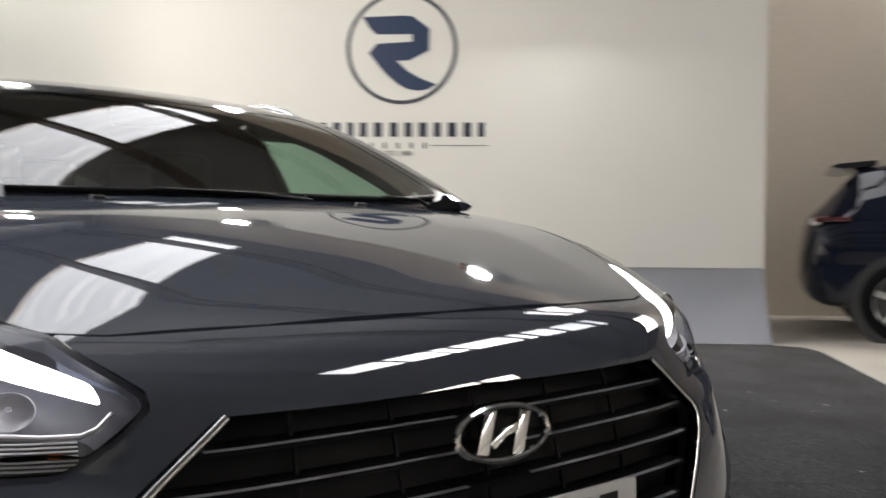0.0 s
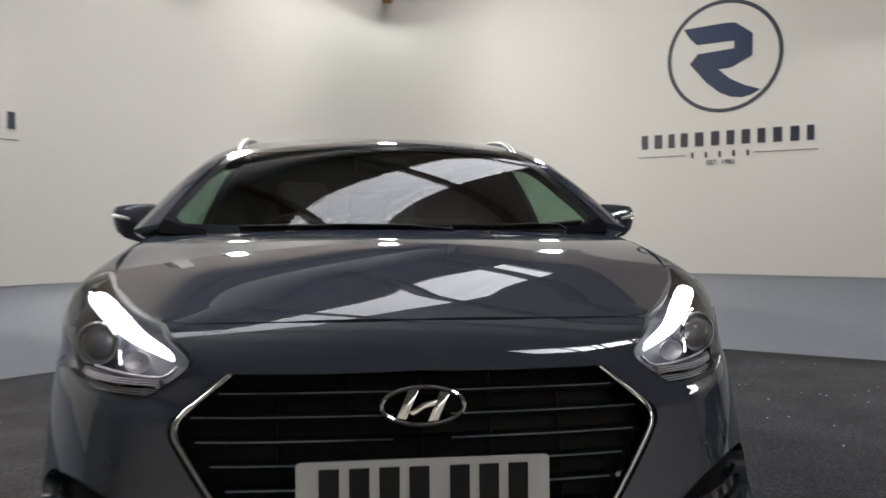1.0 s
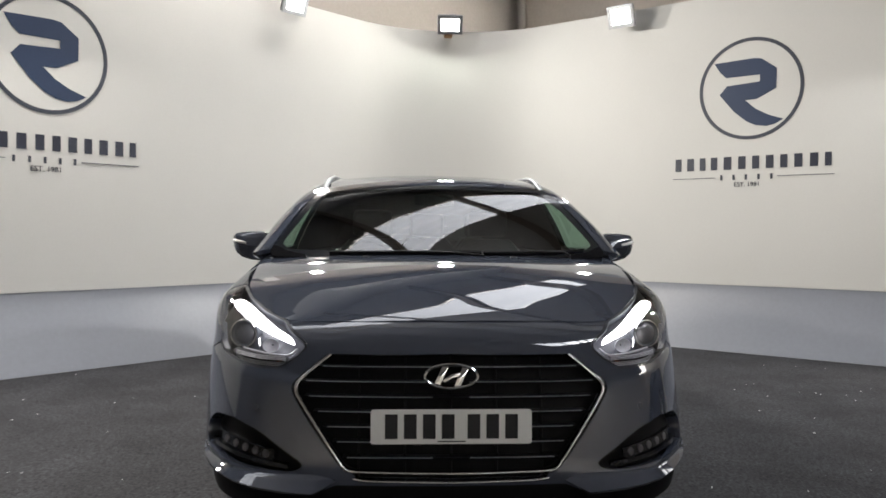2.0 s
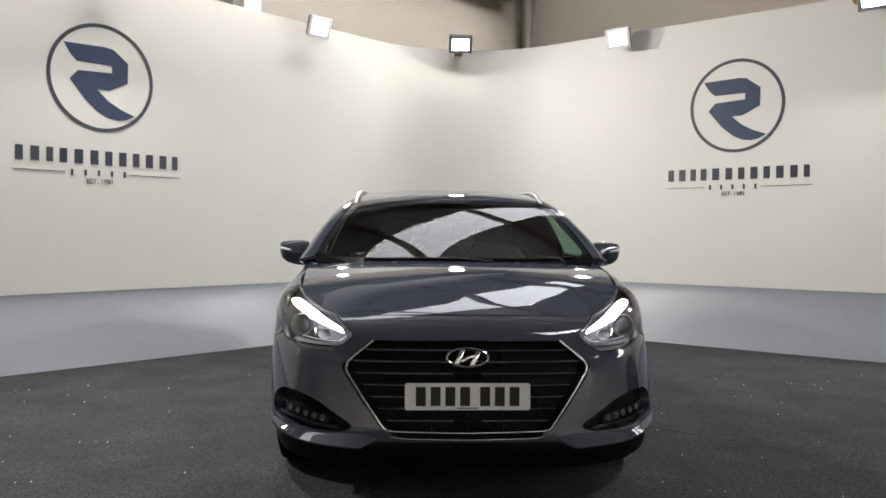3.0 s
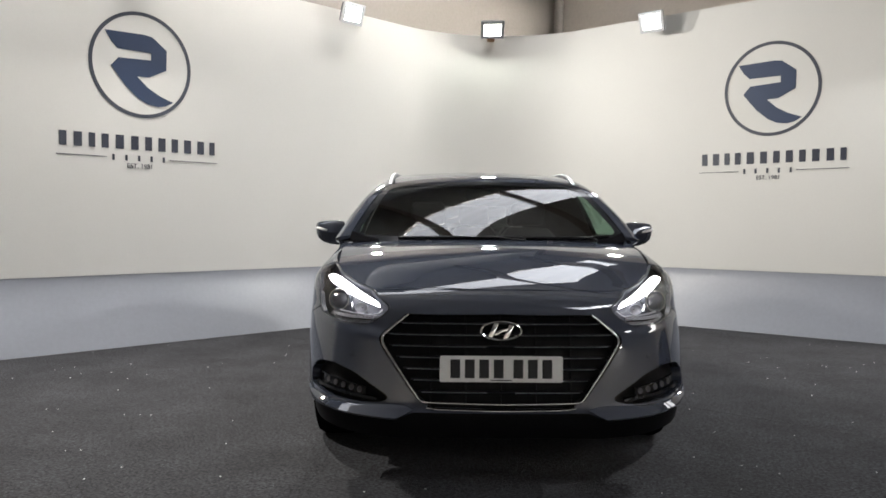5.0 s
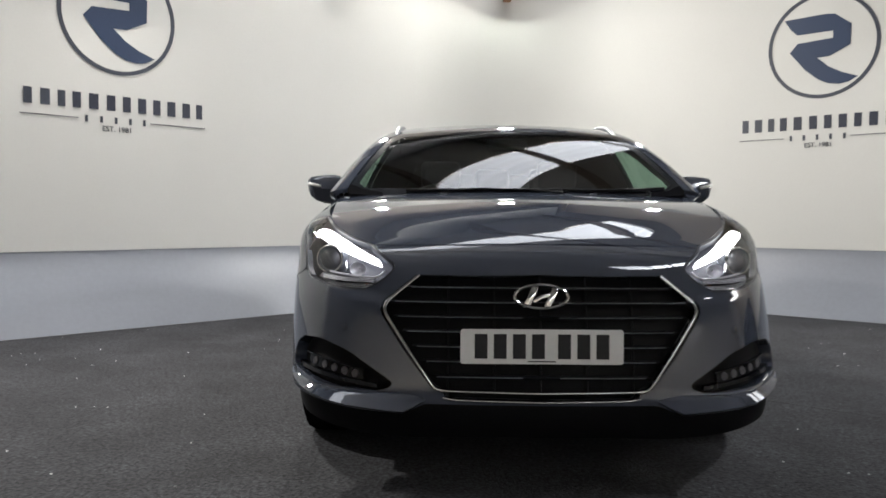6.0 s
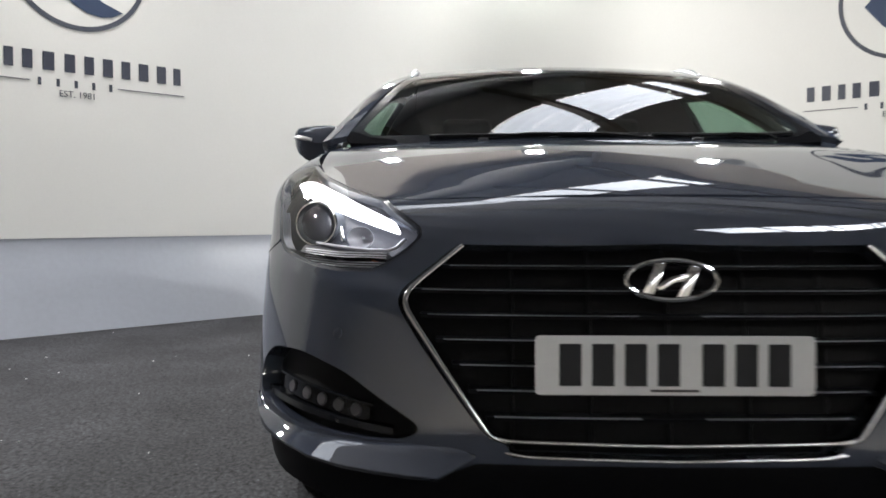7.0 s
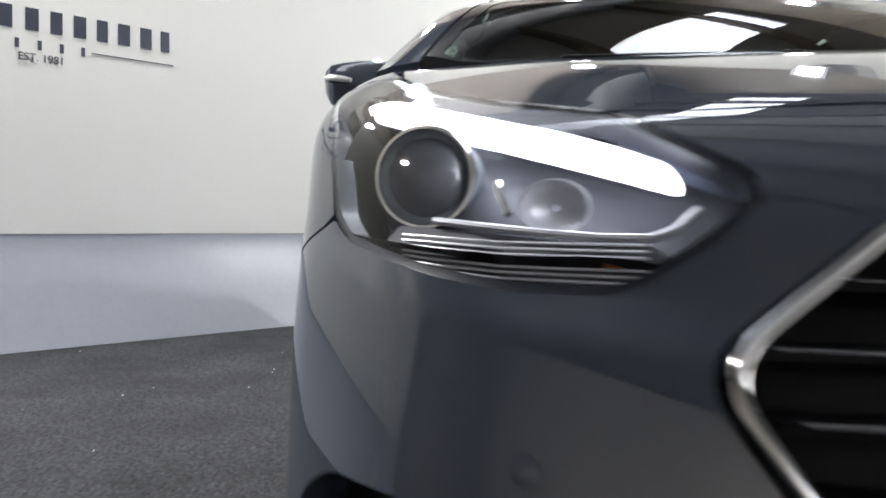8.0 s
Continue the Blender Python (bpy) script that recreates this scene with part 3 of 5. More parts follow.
def floodlight(x, power, color, aim, lean, drop, beam=110):
    p, n = bracket_point(x)
    aim = aim or (p.x + n.x * 5, p.y + n.y * 5, WALL_TOP - 1.7)
    at = Vector((p.x, p.y, WALL_TOP)) + Vector((n.x, n.y, 0)) * 0.24 + Vector((0, 0, -drop))
    ob = thing("floodlight", (p.x, p.y, WALL_TOP), "square grey LED floodlight glowing white on the wall's top edge", "lamp", "floodlights along the wall")
    m = look(at, aim)
    # local: -z forward
    bm = box(m @ pose(0, 0, 0.03), (0.27, 0.21, 0.05), 0.012)
    for i in range(7):
        add_box(bm, m @ pose(-0.105 + 0.035 * i, 0, 0.07), (0.006, 0.18, 0.035), 0.0)
    part("housing", bm, STEEL, ob)
    bm = bmesh.new()
    for sx, sy, w, h in ((0, 0.096, 0.29, 0.038), (0, -0.096, 0.29, 0.038), (0.124, 0, 0.042, 0.154), (-0.124, 0, 0.042, 0.154)):
        add_box(bm, m @ pose(sx, sy, 0), (w, h, 0.03), 0.003, 1)
    part("bezel", bm, SATIN, ob)
    part("lamp_face", box(m @ pose(0, 0, 0.0), (0.204, 0.152, 0.012), 0.003, 1), FLOODGLASS, ob, "glowing white lamp glass")
    d = Vector((n.y, -n.x, 0))
    block = Vector((p.x, p.y, WALL_TOP - 0.02)) + Vector((n.x, n.y, 0)) * 0.05
    part("mounting_block", box(Matrix.Translation(block + d * lean) @ Matrix.Rotation(math.atan2(d.y, d.x), 4, "Z"), (0.09, 0.12, 0.11), 0.004, 1), WOOD, ob, "bare timber mounting block")
    part("bracket", tube([block + d * lean, block + d * lean * 0.4 + Vector((0, 0, -0.02)), at - (m.to_3x3() @ Vector((0, 0, -0.05)))], 0.012, 8), STEEL, ob)
    la = bpy.data.lights.new("flood_beam", "AREA")
    la.shape, la.size, la.size_y, la.energy, la.color, la.spread = "RECTANGLE", 0.17, 0.12, power * FLOOD, color, radians(beam)
    lo = new("flood_beam", la)
    lo.parent = ob
    lo.matrix_parent_inverse = world_of(ob).inverted()
    lo.matrix_basis = m @ pose(0, 0, -0.012)
    return ob


WARM, COOL = (1.0, 0.935, 0.84), (1.0, 0.985, 0.94)
for x, power, color, aim, lean, drop, beam in ((-4.60, 430, WARM, None, -0.16, 0.10, 180), (-3.00, 385, WARM, None, -0.16, 0.10, 180),
                                               (-1.35, 185, WARM, None, -0.19, 0.09, 170), (0.44, 24, (0.98, 1.0, 0.86), (0.30, 3.4, 0.5), 0.0, -0.02, 180),
                                               (2.33, 45, COOL, None, 0.13, 0.11, 160), (4.30, 275, COOL, None, 0.17, 0.10, 180)):
    floodlight(x, power, color, aim, lean, drop, beam)


# ---- the dark grey estate car ----
car = thing("estate_car", (0, 2.35, 0), "dark grey metallic estate car with lit daytime lamps on the carpet", "car")
FRONT = FromPoint((0, 1.05, 0.52))
TOP, CROWN = FromBelow(0.6), FromBelow(0.8)


def spot(shape, view, u, v, level=0.0):
    """One point of a shape and its normal."""
    p, n = project_on(shape, view, np.array([[u, v]], float), level)
    return Vector(p[0]), Vector(n[0])


def nose_at(x, z, level=0.0):
    """The point of the nose at x and z."""
    p, n = project_on(lower_body, FromBack(1.2), np.array([[x, z]], float), level)
    return Vector(p[0]), Vector(n[0])


def nose_rows(rows):
    """Many places on the nose at once: rows of sections, each a list of (x, z, level)."""
    flat = np.array([q for row in rows for q in row], float)
    p, _ = project_on(lower_body, FromBack(1.2), flat[:, :2], flat[:, 2])
    it = iter(p)
    return [[Vector(next(it)) for _ in row] for row in rows]


def grown(view, pts, d):
    """An outline moved outwards by d in the view's own measure."""
    q = [view.uv(p) if len(p) == 3 else np.array(p, float) for p in pts]
    area = sum(a[0] * b[1] - a[1] * b[0] for a, b in zip(q, q[1:] + q[:1]))
    out = []
    for i in range(len(q)):
        a, b, c = q[i - 1], q[i], q[(i + 1) % len(q)]
        e, g = (b - a) / np.linalg.norm(b - a), (c - b) / np.linalg.norm(c - b)
        n1, n2 = np.array([e[1], -e[0]]), np.array([g[1], -g[0]])
        m = (n1 + n2) / max(1 + n1 @ n2, 0.4)
        out.append(b + m * d * (1 if area > 0 else -1))
    return out


def on_body(x, y, view=TOP):
    return tuple(spot(lower_body, view, x, y)[0])


LAMP = [(0.479, 0.124, 0.745), (0.508, 0.124, 0.716), (0.547, 0.13, 0.691), (0.574, 0.135, 0.679), (0.645, 0.17, 0.678), (0.719, 0.23, 0.689), (0.802, 0.343, 0.713), (0.824, 0.39, 0.738), (0.832, 0.422, 0.783),
        (0.837, 0.478, 0.836), (0.838, 0.635, 0.885), on_body(0.786, 0.648), on_body(0.742, 0.519), on_body(0.655, 0.364), on_body(0.568, 0.249), (0.508, 0.155, 0.783), (0.481, 0.134, 0.763)]
HOOD_EDGE = [on_body(0, 0.166), on_body(0.30, 0.182), on_body(0.503, 0.217)]


def soft_corner(a, b, c, r, n=6):
    """Points that round the corner b between a and c."""
    a, b, c = Vector(a), Vector(b), Vector(c)
    p, q = b + (a - b).normalized() * r, b + (c - b).normalized() * r
    return [tuple(p * (1 - t) ** 2 + b * 2 * t * (1 - t) + q * t * t) for t in (i / n for i in range(n + 1))]


GRILLE_CORNER = soft_corner((0.404, 0.095, 0.734), (0.527, 0.10, 0.632), (0.345, 0.0, 0.372), 0.046)
GRILLE_FOOT = soft_corner(GRILLE_CORNER[-1], (0.343, 0.0, 0.368), (0.0, -0.01, 0.336), 0.030, 4)
GRILLE = [(0, 0.07, 0.737), (0.404, 0.095, 0.734)] + GRILLE_CORNER + GRILLE_FOOT + [(0.30, 0.0, 0.340), (0, -0.01, 0.334)]
FOG = [(0.467, 0.012, 0.388), (0.55, 0.038, 0.437), (0.627, 0.077, 0.485), (0.727, 0.156, 0.514), (0.811, 0.261, 0.509), (0.847, 0.306, 0.464), (0.849, 0.287, 0.406), (0.745, 0.137, 0.372), (0.598, 0.043, 0.362), (0.513, 0.018, 0.363)]
FOG = rounded([FRONT.uv(p) for p in FOG], 0.035, 6)

panel("front_bumper", lower_body, FRONT,
      both(HOOD_EDGE + [on_body(0.560, 0.247), (0.505, 0.155, 0.788), (0.475, 0.134, 0.766), (0.473, 0.124, 0.746), (0.504, 0.124, 0.714), (0.544, 0.13, 0.689), (0.572, 0.135, 0.676), (0.646, 0.17, 0.675), (0.722, 0.23, 0.686), (0.806, 0.343, 0.711),
                        (0.829, 0.39, 0.733), (0.878, 0.52, 0.69), (0.905, 0.64, 0.63), (0.905, 0.60, 0.42), (0.88, 0.50, 0.385), (0.80, 0.3, 0.342), (0.70, 0.15, 0.318), (0.56, 0.05, 0.302), (0.44, 0.0, 0.296), (0.37, 0.0, 0.327), (0.2, 0.0, 0.328), (0, 0.0, 0.328)]),
      PAINT, car, holes=[both(GRILLE), FOG, flip(FOG, -1)], step=0.013, round_=0.006, lip=0.045)
panel("valance", lower_body, FRONT,
      both([(0, 0.0, 0.325), (0.2, 0.0, 0.325), (0.37, 0.0, 0.324), (0.44, 0.0, 0.293), (0.56, 0.05, 0.299), (0.70, 0.15, 0.315), (0.80, 0.3, 0.339), (0.86, 0.46, 0.375), (0.84, 0.46, 0.33), (0.74, 0.30, 0.27), (0.60, 0.16, 0.235), (0.4, 0.10, 0.218), (0, 0.05, 0.212)]),
      GRILLEBLACK, car, "black lower valance", step=0.03, level=-0.02, round_=0.004, lip=0.03)
panel("bonnet", lower_body, TOP,
      both([(0, 0.171, 0), (0.30, 0.187, 0), (0.503, 0.222, 0), (0.568, 0.256, 0), (0.652, 0.372, 0), (0.738, 0.525, 0), (0.768, 0.63, 0), (0.788, 0.9, 0), (0.802, 1.105, 0), (0.772, 1.142, 0), (0.55, 1.103, 0), (0.3, 1.075, 0), (0, 1.067, 0)]),
      PAINT, car, step=0.026, round_=0.008)
panel("scuttle", lower_body, TOP, both([(0, 1.03, 0), (0.55, 1.10, 0), (0.79, 1.09, 0), (0.80, 1.28, 0), (0.5, 1.28, 0), (0, 1.25, 0)]), BLACKMATT, car, "black plastic scuttle", step=0.06, level=-0.010, round_=0)

GLASSLINE = [(0, 1.9), (0.4, 1.908), (0.575, 1.939), (0.622, 1.876), (0.668, 1.688), (0.778, 1.165), (0.755, 1.12), (0.5, 1.05), (0.25, 1.021), (0, 1.01)]
SCREENLINE = both([(x, y, 0) for x, y in GLASSLINE])
screen = panel("windscreen", cabin, CROWN, SCREENLINE, SCREENGLASS, car, "tinted windscreen", step=0.04, round_=0.03, lip=0.004)
screen.visible_shadow = False
FRIT = both([(x, y, 0) for x, y in [(0, 1.83), (0.4, 1.832), (0.556, 1.85), (0.606, 1.77), (0.735, 1.225), (0.70, 1.165), (0.5, 1.118), (0.25, 1.094), (0, 1.085)]])
panel("screen_border", cabin, CROWN, SCREENLINE, CERAMIC, screen, "black ceramic border", holes=[rounded([(p[0], p[1]) for p in FRIT], 0.07, 6)], step=0.045, level=0.0015, round_=0.03, lip=0)
panel("roof", cabin, CROWN, both([(0, 1.908, 0), (0.40, 1.916, 0), (0.577, 1.945, 0), (0.596, 2.2, 0), (0.610, 2.44, 0), (0.650, 2.50, 0), (0.652, 3.0, 0), (0.628, 4.1, 0), (0.5, 4.22, 0), (0, 4.25, 0)]), PAINT, car, step=0.05)
panel("roof_lining", cabin, CROWN, both([(0, 1.93, 0), (0.40, 1.94, 0), (0.56, 1.985, 0), (0.625, 2.5, 0), (0.665, 3.0, 0), (0.655, 4.1, 0), (0.60, 4.30, 0), (0, 4.34, 0)]), LINING, car, "dark fabric roof lining", step=0.08, level=-0.03)


def on_cabin(x, y):
    return tuple(spot(cabin, CROWN, x, y)[0])


for s in (1, -1):
    HUB = FromPoint((s * 0.05, 2.4, 0.95))
    edge = [on_cabin(x * s, y) for x, y in ((0.582, 1.948), (0.629, 1.88), (0.675, 1.688), (0.783, 1.184))]
    panel("windscreen_pillar", cabin, HUB, edge + flip([(0.835, 1.25, 1.035), (0.85, 1.40, 1.01), (0.80, 1.50, 1.08), (0.735, 1.83, 1.21), (0.655, 2.12, 1.345), (0.62, 2.45, 1.40), (0.61, 2.43, 1.42), (0.60, 2.2, 1.425)], s),
          PAINT, car, step=0.03, round_=0.004, lip=0.02)
    SIDE = FromMiddle(s)
    panel("front_wing", lower_body, FromPoint((s * 0.3, 1.15, 0.45)),
          flip([on_body(0.7695, 0.632), on_body(0.790, 0.656), (0.850, 0.650, 0.890), (0.842, 0.478, 0.837), (0.837, 0.422, 0.782), (0.830, 0.392, 0.737), (0.881, 0.522, 0.694), (0.907, 0.645, 0.634), (0.91, 0.80, 0.68),
                (0.91, 0.95, 0.71), (0.91, 1.10, 0.68), (0.91, 1.22, 0.58), (0.91, 1.28, 0.45), (0.90, 1.29, 0.22), (0.90, 1.36, 0.22), (0.91, 1.38, 0.6), (0.89, 1.36, 0.95), (0.85, 1.34, 1.02), on_body(0.80, 1.30), on_body(0.782, 1.155), on_body(0.8035, 1.109), on_body(0.7895, 0.9)], s),
          PAINT, car, step=0.03, round_=0.004)
    for nm, pts in (("front_door", [(1.386, 0.25), (1.386, 0.95), (1.40, 1.02), (2.44, 1.03), (2.46, 0.25)]), ("rear_door", [(2.466, 0.25), (2.446, 1.03), (3.42, 1.03), (3.42, 0.80), (3.30, 0.66), (3.26, 0.45), (3.22, 0.25)])):
        door = panel(nm, lower_body, SIDE, pts, PAINT, car, step=0.05)
        hy = pts[2][0] + 0.83
        part("handle", tube([(s * 0.90, hy, 0.86), (s * 0.945, hy + 0.03, 0.862), (s * 0.945, hy + 0.17, 0.866), (s * 0.90, hy + 0.2, 0.866)], 0.012, 8), CHROME, door, "chrome door handle")
        panel("door_trim", lower_body, SIDE, [(pts[0][0] + 0.05, 0.3), (pts[0][0] + 0.05, 1.0), (pts[2][0] + 0.98, 1.0), (pts[0][0] + 0.9, 0.3)], TRIM, door, "dark trim inside the door", step=0.1, level=-0.09)
    panel("rear_wing", lower_body, SIDE, [(3.426, 0.81), (3.426, 1.03), (4.55, 1.03), (4.60, 0.70), (4.58, 0.60), (4.05, 0.60), (3.98, 0.66), (3.70, 0.74), (3.50, 0.71)], PAINT, car, step=0.05)
    panel("sill", lower_body, SIDE, [(1.30, 0.24), (3.24, 0.24), (3.24, 0.17), (1.30, 0.17)], BLACKMATT, car, step=0.06)
    for nm, pts in (("front_side_window", [(1.56, 1.055), (1.72, 1.13), (2.02, 1.275), (2.18, 1.33), (2.50, 1.365), (2.47, 1.055)]), ("rear_side_window", [(2.53, 1.055), (2.56, 1.37), (3.25, 1.365), (3.38, 1.30), (3.42, 1.06)]),
                    ("quarter_window", [(3.50, 1.07), (3.46, 1.29), (3.44, 1.345), (4.0, 1.30), (4.18, 1.12)])):
        w = panel(nm, cabin, SIDE, pts, GLASS if nm[0] == "f" else PRIVACY, car, "green-tinted side glass" if nm[0] == "f" else "dark privacy glass", step=0.06, lip=0.004)
        w.visible_shadow = False
    panel("window_surround", cabin, SIDE, [(1.44, 1.02), (1.50, 1.06), (1.78, 1.19), (2.05, 1.315), (2.22, 1.372), (2.50, 1.418), (3.28, 1.425), (3.46, 1.40), (4.02, 1.36), (4.28, 1.10), (4.30, 1.02)], BLACKGLOSS, car, "black window surround",
          holes=[[(1.565, 1.06), (1.72, 1.135), (2.02, 1.27), (2.18, 1.325), (2.49, 1.36), (2.465, 1.06)], [(2.535, 1.06), (2.565, 1.365), (3.245, 1.36), (3.375, 1.298), (3.415, 1.065)], [(3.505, 1.075), (3.466, 1.285), (3.446, 1.34), (3.995, 1.295), (4.17, 1.125)]],
          step=0.05, level=-0.003, lip=0.02, round_=0.01)
    # roof rail
    rail = [(1.93, -0.006), (2.04, 0.003), (2.20, 0.012), (2.45, 0.019), (3.0, 0.023), (3.6, 0.022), (3.95, 0.014), (4.02, -0.002)]
    pts = []
    for y, up in rail:
        q, n = spot(cabin, CROWN, s * (0.604 if y < 3 else 0.594), y)
        pts.append(q + Vector((0, 0, up)))
    part("roof_rail", tube(pts, [0.010, 0.013, 0.013, 0.012, 0.012, 0.012, 0.012, 0.010], 12), RAILMETAL, car, "satin aluminium roof rail")

for s in (1, -1):
    panel("rear_side_trim", cabin, FromMiddle(s), [(2.46, 0.98), (2.48, 1.36), (2.60, 1.43), (3.3, 1.445), (4.0, 1.41), (4.28, 1.35), (4.46, 1.08), (4.42, 0.98)], LINING, car, "dark cabin side lining", step=0.08, level=-0.035, lip=0)
    panel("pillar_trim", cabin, FromMiddle(s), [(1.46, 1.03), (1.62, 1.10), (1.80, 1.17), (2.05, 1.29), (2.22, 1.345), (2.50, 1.375), (2.50, 1.43), (2.1, 1.39), (1.75, 1.24), (1.42, 1.06)], LINING, car, "dark pillar lining", step=0.05, level=-0.03, lip=0)

# back of the car
BACK = FromBack(3.2, 1)
panel("tailgate", cabin, BACK, both([(0, 1.36), (0.42, 1.35), (0.55, 1.25), (0.66, 1.04), (0, 1.04)]), PRIVACY, car, "dark rear window", step=0.08)
panel("tailgate_skin", lower_body, BACK, both([(0, 1.03), (0.66, 1.03), (0.70, 0.75), (0.62, 0.52), (0, 0.52)]), PAINT, car, step=0.06)
panel("rear_bumper", lower_body, BACK, both([(0, 0.51), (0.63, 0.51), (0.86, 0.60), (0.86, 0.25), (0, 0.22)]), PAINT, car, step=0.06)
panel("tailgate_lining", cabin, BACK, both([(0, 1.44), (0.60, 1.425), (0.68, 1.36), (0.76, 1.20), (0.82, 1.0), (0, 1.0)]), LINING, car, "dark tailgate lining", holes=[both([(0, 1.325), (0.36, 1.32), (0.46, 1.24), (0.52, 1.08), (0, 1.08)])], step=0.08, level=-0.04, lip=0)
for s in (1, -1):
    panel("tail_lamp", lower_body, BACK, flip([(0.67, 1.0), (0.85, 0.98), (0.87, 0.76), (0.71, 0.74)], s), REDLENS, car, "red tail lamp", step=0.05)
part("floor_pan", box(pose(0, 2.42, 0.26), (1.50, 4.0, 0.10), 0.03), BLACKMATT, car, "dark underside")
part("bulkhead", box(pose(0, 0.62, 0.52), (1.02, 0.70, 0.50), 0.05), BLACKMATT, car)
part("arch_liner", box(pose(0, 1.0, 0.56), (1.40, 0.5, 0.26), 0.08), BLACKMATT, car)

# ---- nose details ----
GRILLE_ALL = both(GRILLE)
grille = panel("grille", lower_body, FRONT, grown(FRONT, GRILLE_ALL, 0.012), GRILLEBLACK, car, "black radiator grille", step=0.05, level=-0.062, round_=0)


def grille_half(z):
    return float(np.interp(z, [0.334, 0.372, 0.632, 0.734], [0.295, 0.345, 0.522, 0.404]))


def nose_bar(z, x0, x1, h, front, back, n=28, rise=0.0):
    """A bar that follows the nose at height z from x0 to x1."""
    rows = []
    for i in range(n + 1):
        x = x0 + (x1 - x0) * i / n
        rows.append([(x, z + h / 2, front), (x, z - h / 2, front - 0.003), (x, z - h * 0.42, back), (x, z + h * 0.42, back)])
    secs = nose_rows(rows)
    return sweep(None, secs)


SLATS = [0.690, 0.643, 0.596, 0.5495, 0.5025, 0.456, 0.407]
for z in SLATS:
    w = grille_half(z) - 0.018
    slat = part("slat", nose_bar(z, -w, w, 0.008, -0.014, -0.058), GRILLEBLACK, grille)
    for a, b in ((-w + 0.015, -0.06), (0.06, w - 0.015)):
        part("slat_trim", nose_bar(z + 0.0035, a, b, 0.0018, -0.010, -0.02, 16), BRIGHTTRIM, slat, "thin bright trim line")
for x in (-0.30, -0.15, 0.0, 0.15, 0.30):
    lo, hi = (0.35, 0.725)
    pts = [nose_at(x, lo + (hi - lo) * i / 8, -0.045)[0] for i in range(9)]
    part("grille_rib", tube(pts, 0.004, 6), GRILLEBLACK, grille)


def edge_strip(name, pts, w0, w1, material, parent, label="", level=0.004, deep=0.02, seg=10):
    """A moulding along corners on the nose; w0 to w1 wide, towards the middle."""
    path = []
    for (a, b) in zip(pts, pts[1:]):
        path += [(a[0] + (b[0] - a[0]) * i / seg, a[1] + (b[1] - a[1]) * i / seg) for i in range(seg)]
    path.append(pts[-1])
    for _ in range(2):
        path = [path[0]] + [((p[0] + 2 * q[0] + r[0]) / 4, (p[1] + 2 * q[1] + r[1]) / 4) for p, q, r in zip(path, path[1:], path[2:])] + [path[-1]]
    secs, n = [], len(path)
    for i, (x, z) in enumerate(path):
        p, q = path[max(i - 1, 0)], path[min(i + 1, n - 1)]
        t = Vector((q[0] - p[0], q[1] - p[1])).normalized()
        side = Vector((-t.y, t.x))
        w = float(np.interp(i / (n - 1), np.linspace(0, 1, len(w0)), w0)) if isinstance(w0, tuple) else w0
        rows = []
        for f, lv in ((0.0, -deep), (0.0, level * 0.6), (0.3, level), (0.7, level), (1.0, level * 0.6), (1.0, -deep)):
            rows.append((x + side.x * w * f, z + side.y * w * f, lv))
        secs.append(rows)
    return part(name, sweep(None, nose_rows(secs)), material, parent, label, sharp=50)


for s in (1, -1):
    run = [(s * x, z) for x, z in [(0.398, 0.737)] + [(q[0] + 0.001, q[2]) for q in GRILLE_CORNER + GRILLE_FOOT]]
    edge_strip("grille_surround", run, (-0.008 * s, -0.011 * s, -0.005 * s), 0, DARKCHROME, car, "polished chrome grille surround", seg=4)
edge_strip("grille_base_trim", [(-0.346, 0.373), (-0.30, 0.366), (0, 0.361), (0.30, 0.366), (0.346, 0.373)], 0.006, 0, CHROME, car, "polished chrome lower trim", level=0.003)
edge_strip("grille_base_trim", [(-0.316, 0.345), (-0.27, 0.338), (0, 0.333), (0.27, 0.338), (0.316, 0.345)], 0.005, 0, CHROME, car, "polished chrome lower trim", level=0.003)

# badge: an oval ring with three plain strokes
bp, bn = nose_at(0, 0.669, 0.0)
BADGE = Matrix.Translation(bp + Vector((0, -0.012, 0))) @ Matrix.Rotation(radians(-14), 4, "X")
secs = []
for i in range(48):
    a = 2 * math.pi * i / 48
    c, d = Vector((0.086 * math.cos(a), 0, 0.0385 * math.sin(a))), Vector((math.cos(a) * 0.5, 0, math.sin(a))).normalized()
    secs.append([BADGE @ (c + d * 0.0052 * math.cos(k * math.pi / 4) + Vector((0, 0.006 * math.sin(k * math.pi / 4), 0))) for k in range(8)])
bm = bmesh.new()
rows = [[bm.verts.new(p) for p in sec] for sec in secs]
for i in range(48):
    for k in range(8):
        bm.faces.new((rows[i][k], rows[i][(k + 1) % 8], rows[(i + 1) % 48][(k + 1) % 8], rows[(i + 1) % 48][k]))
emblem = part("badge", bm, CHROME, car, "chrome oval badge")
for outline in ([(-0.056, -0.024), (-0.036, -0.029), (-0.008, 0.033), (-0.030, 0.032)], [(0.036, 0.029), (0.056, 0.024), (0.030, -0.032), (0.008, -0.033)],
                [(-0.030, -0.012), (0.0, 0.006), (0.034, 0.014), (0.028, -0.001), (0.004, -0.006), (-0.022, -0.022)]):
    part("badge_stroke", prism(outline, 0.008, BADGE @ pose(0, -0.004, 0), 0.0015), CHROME, emblem)

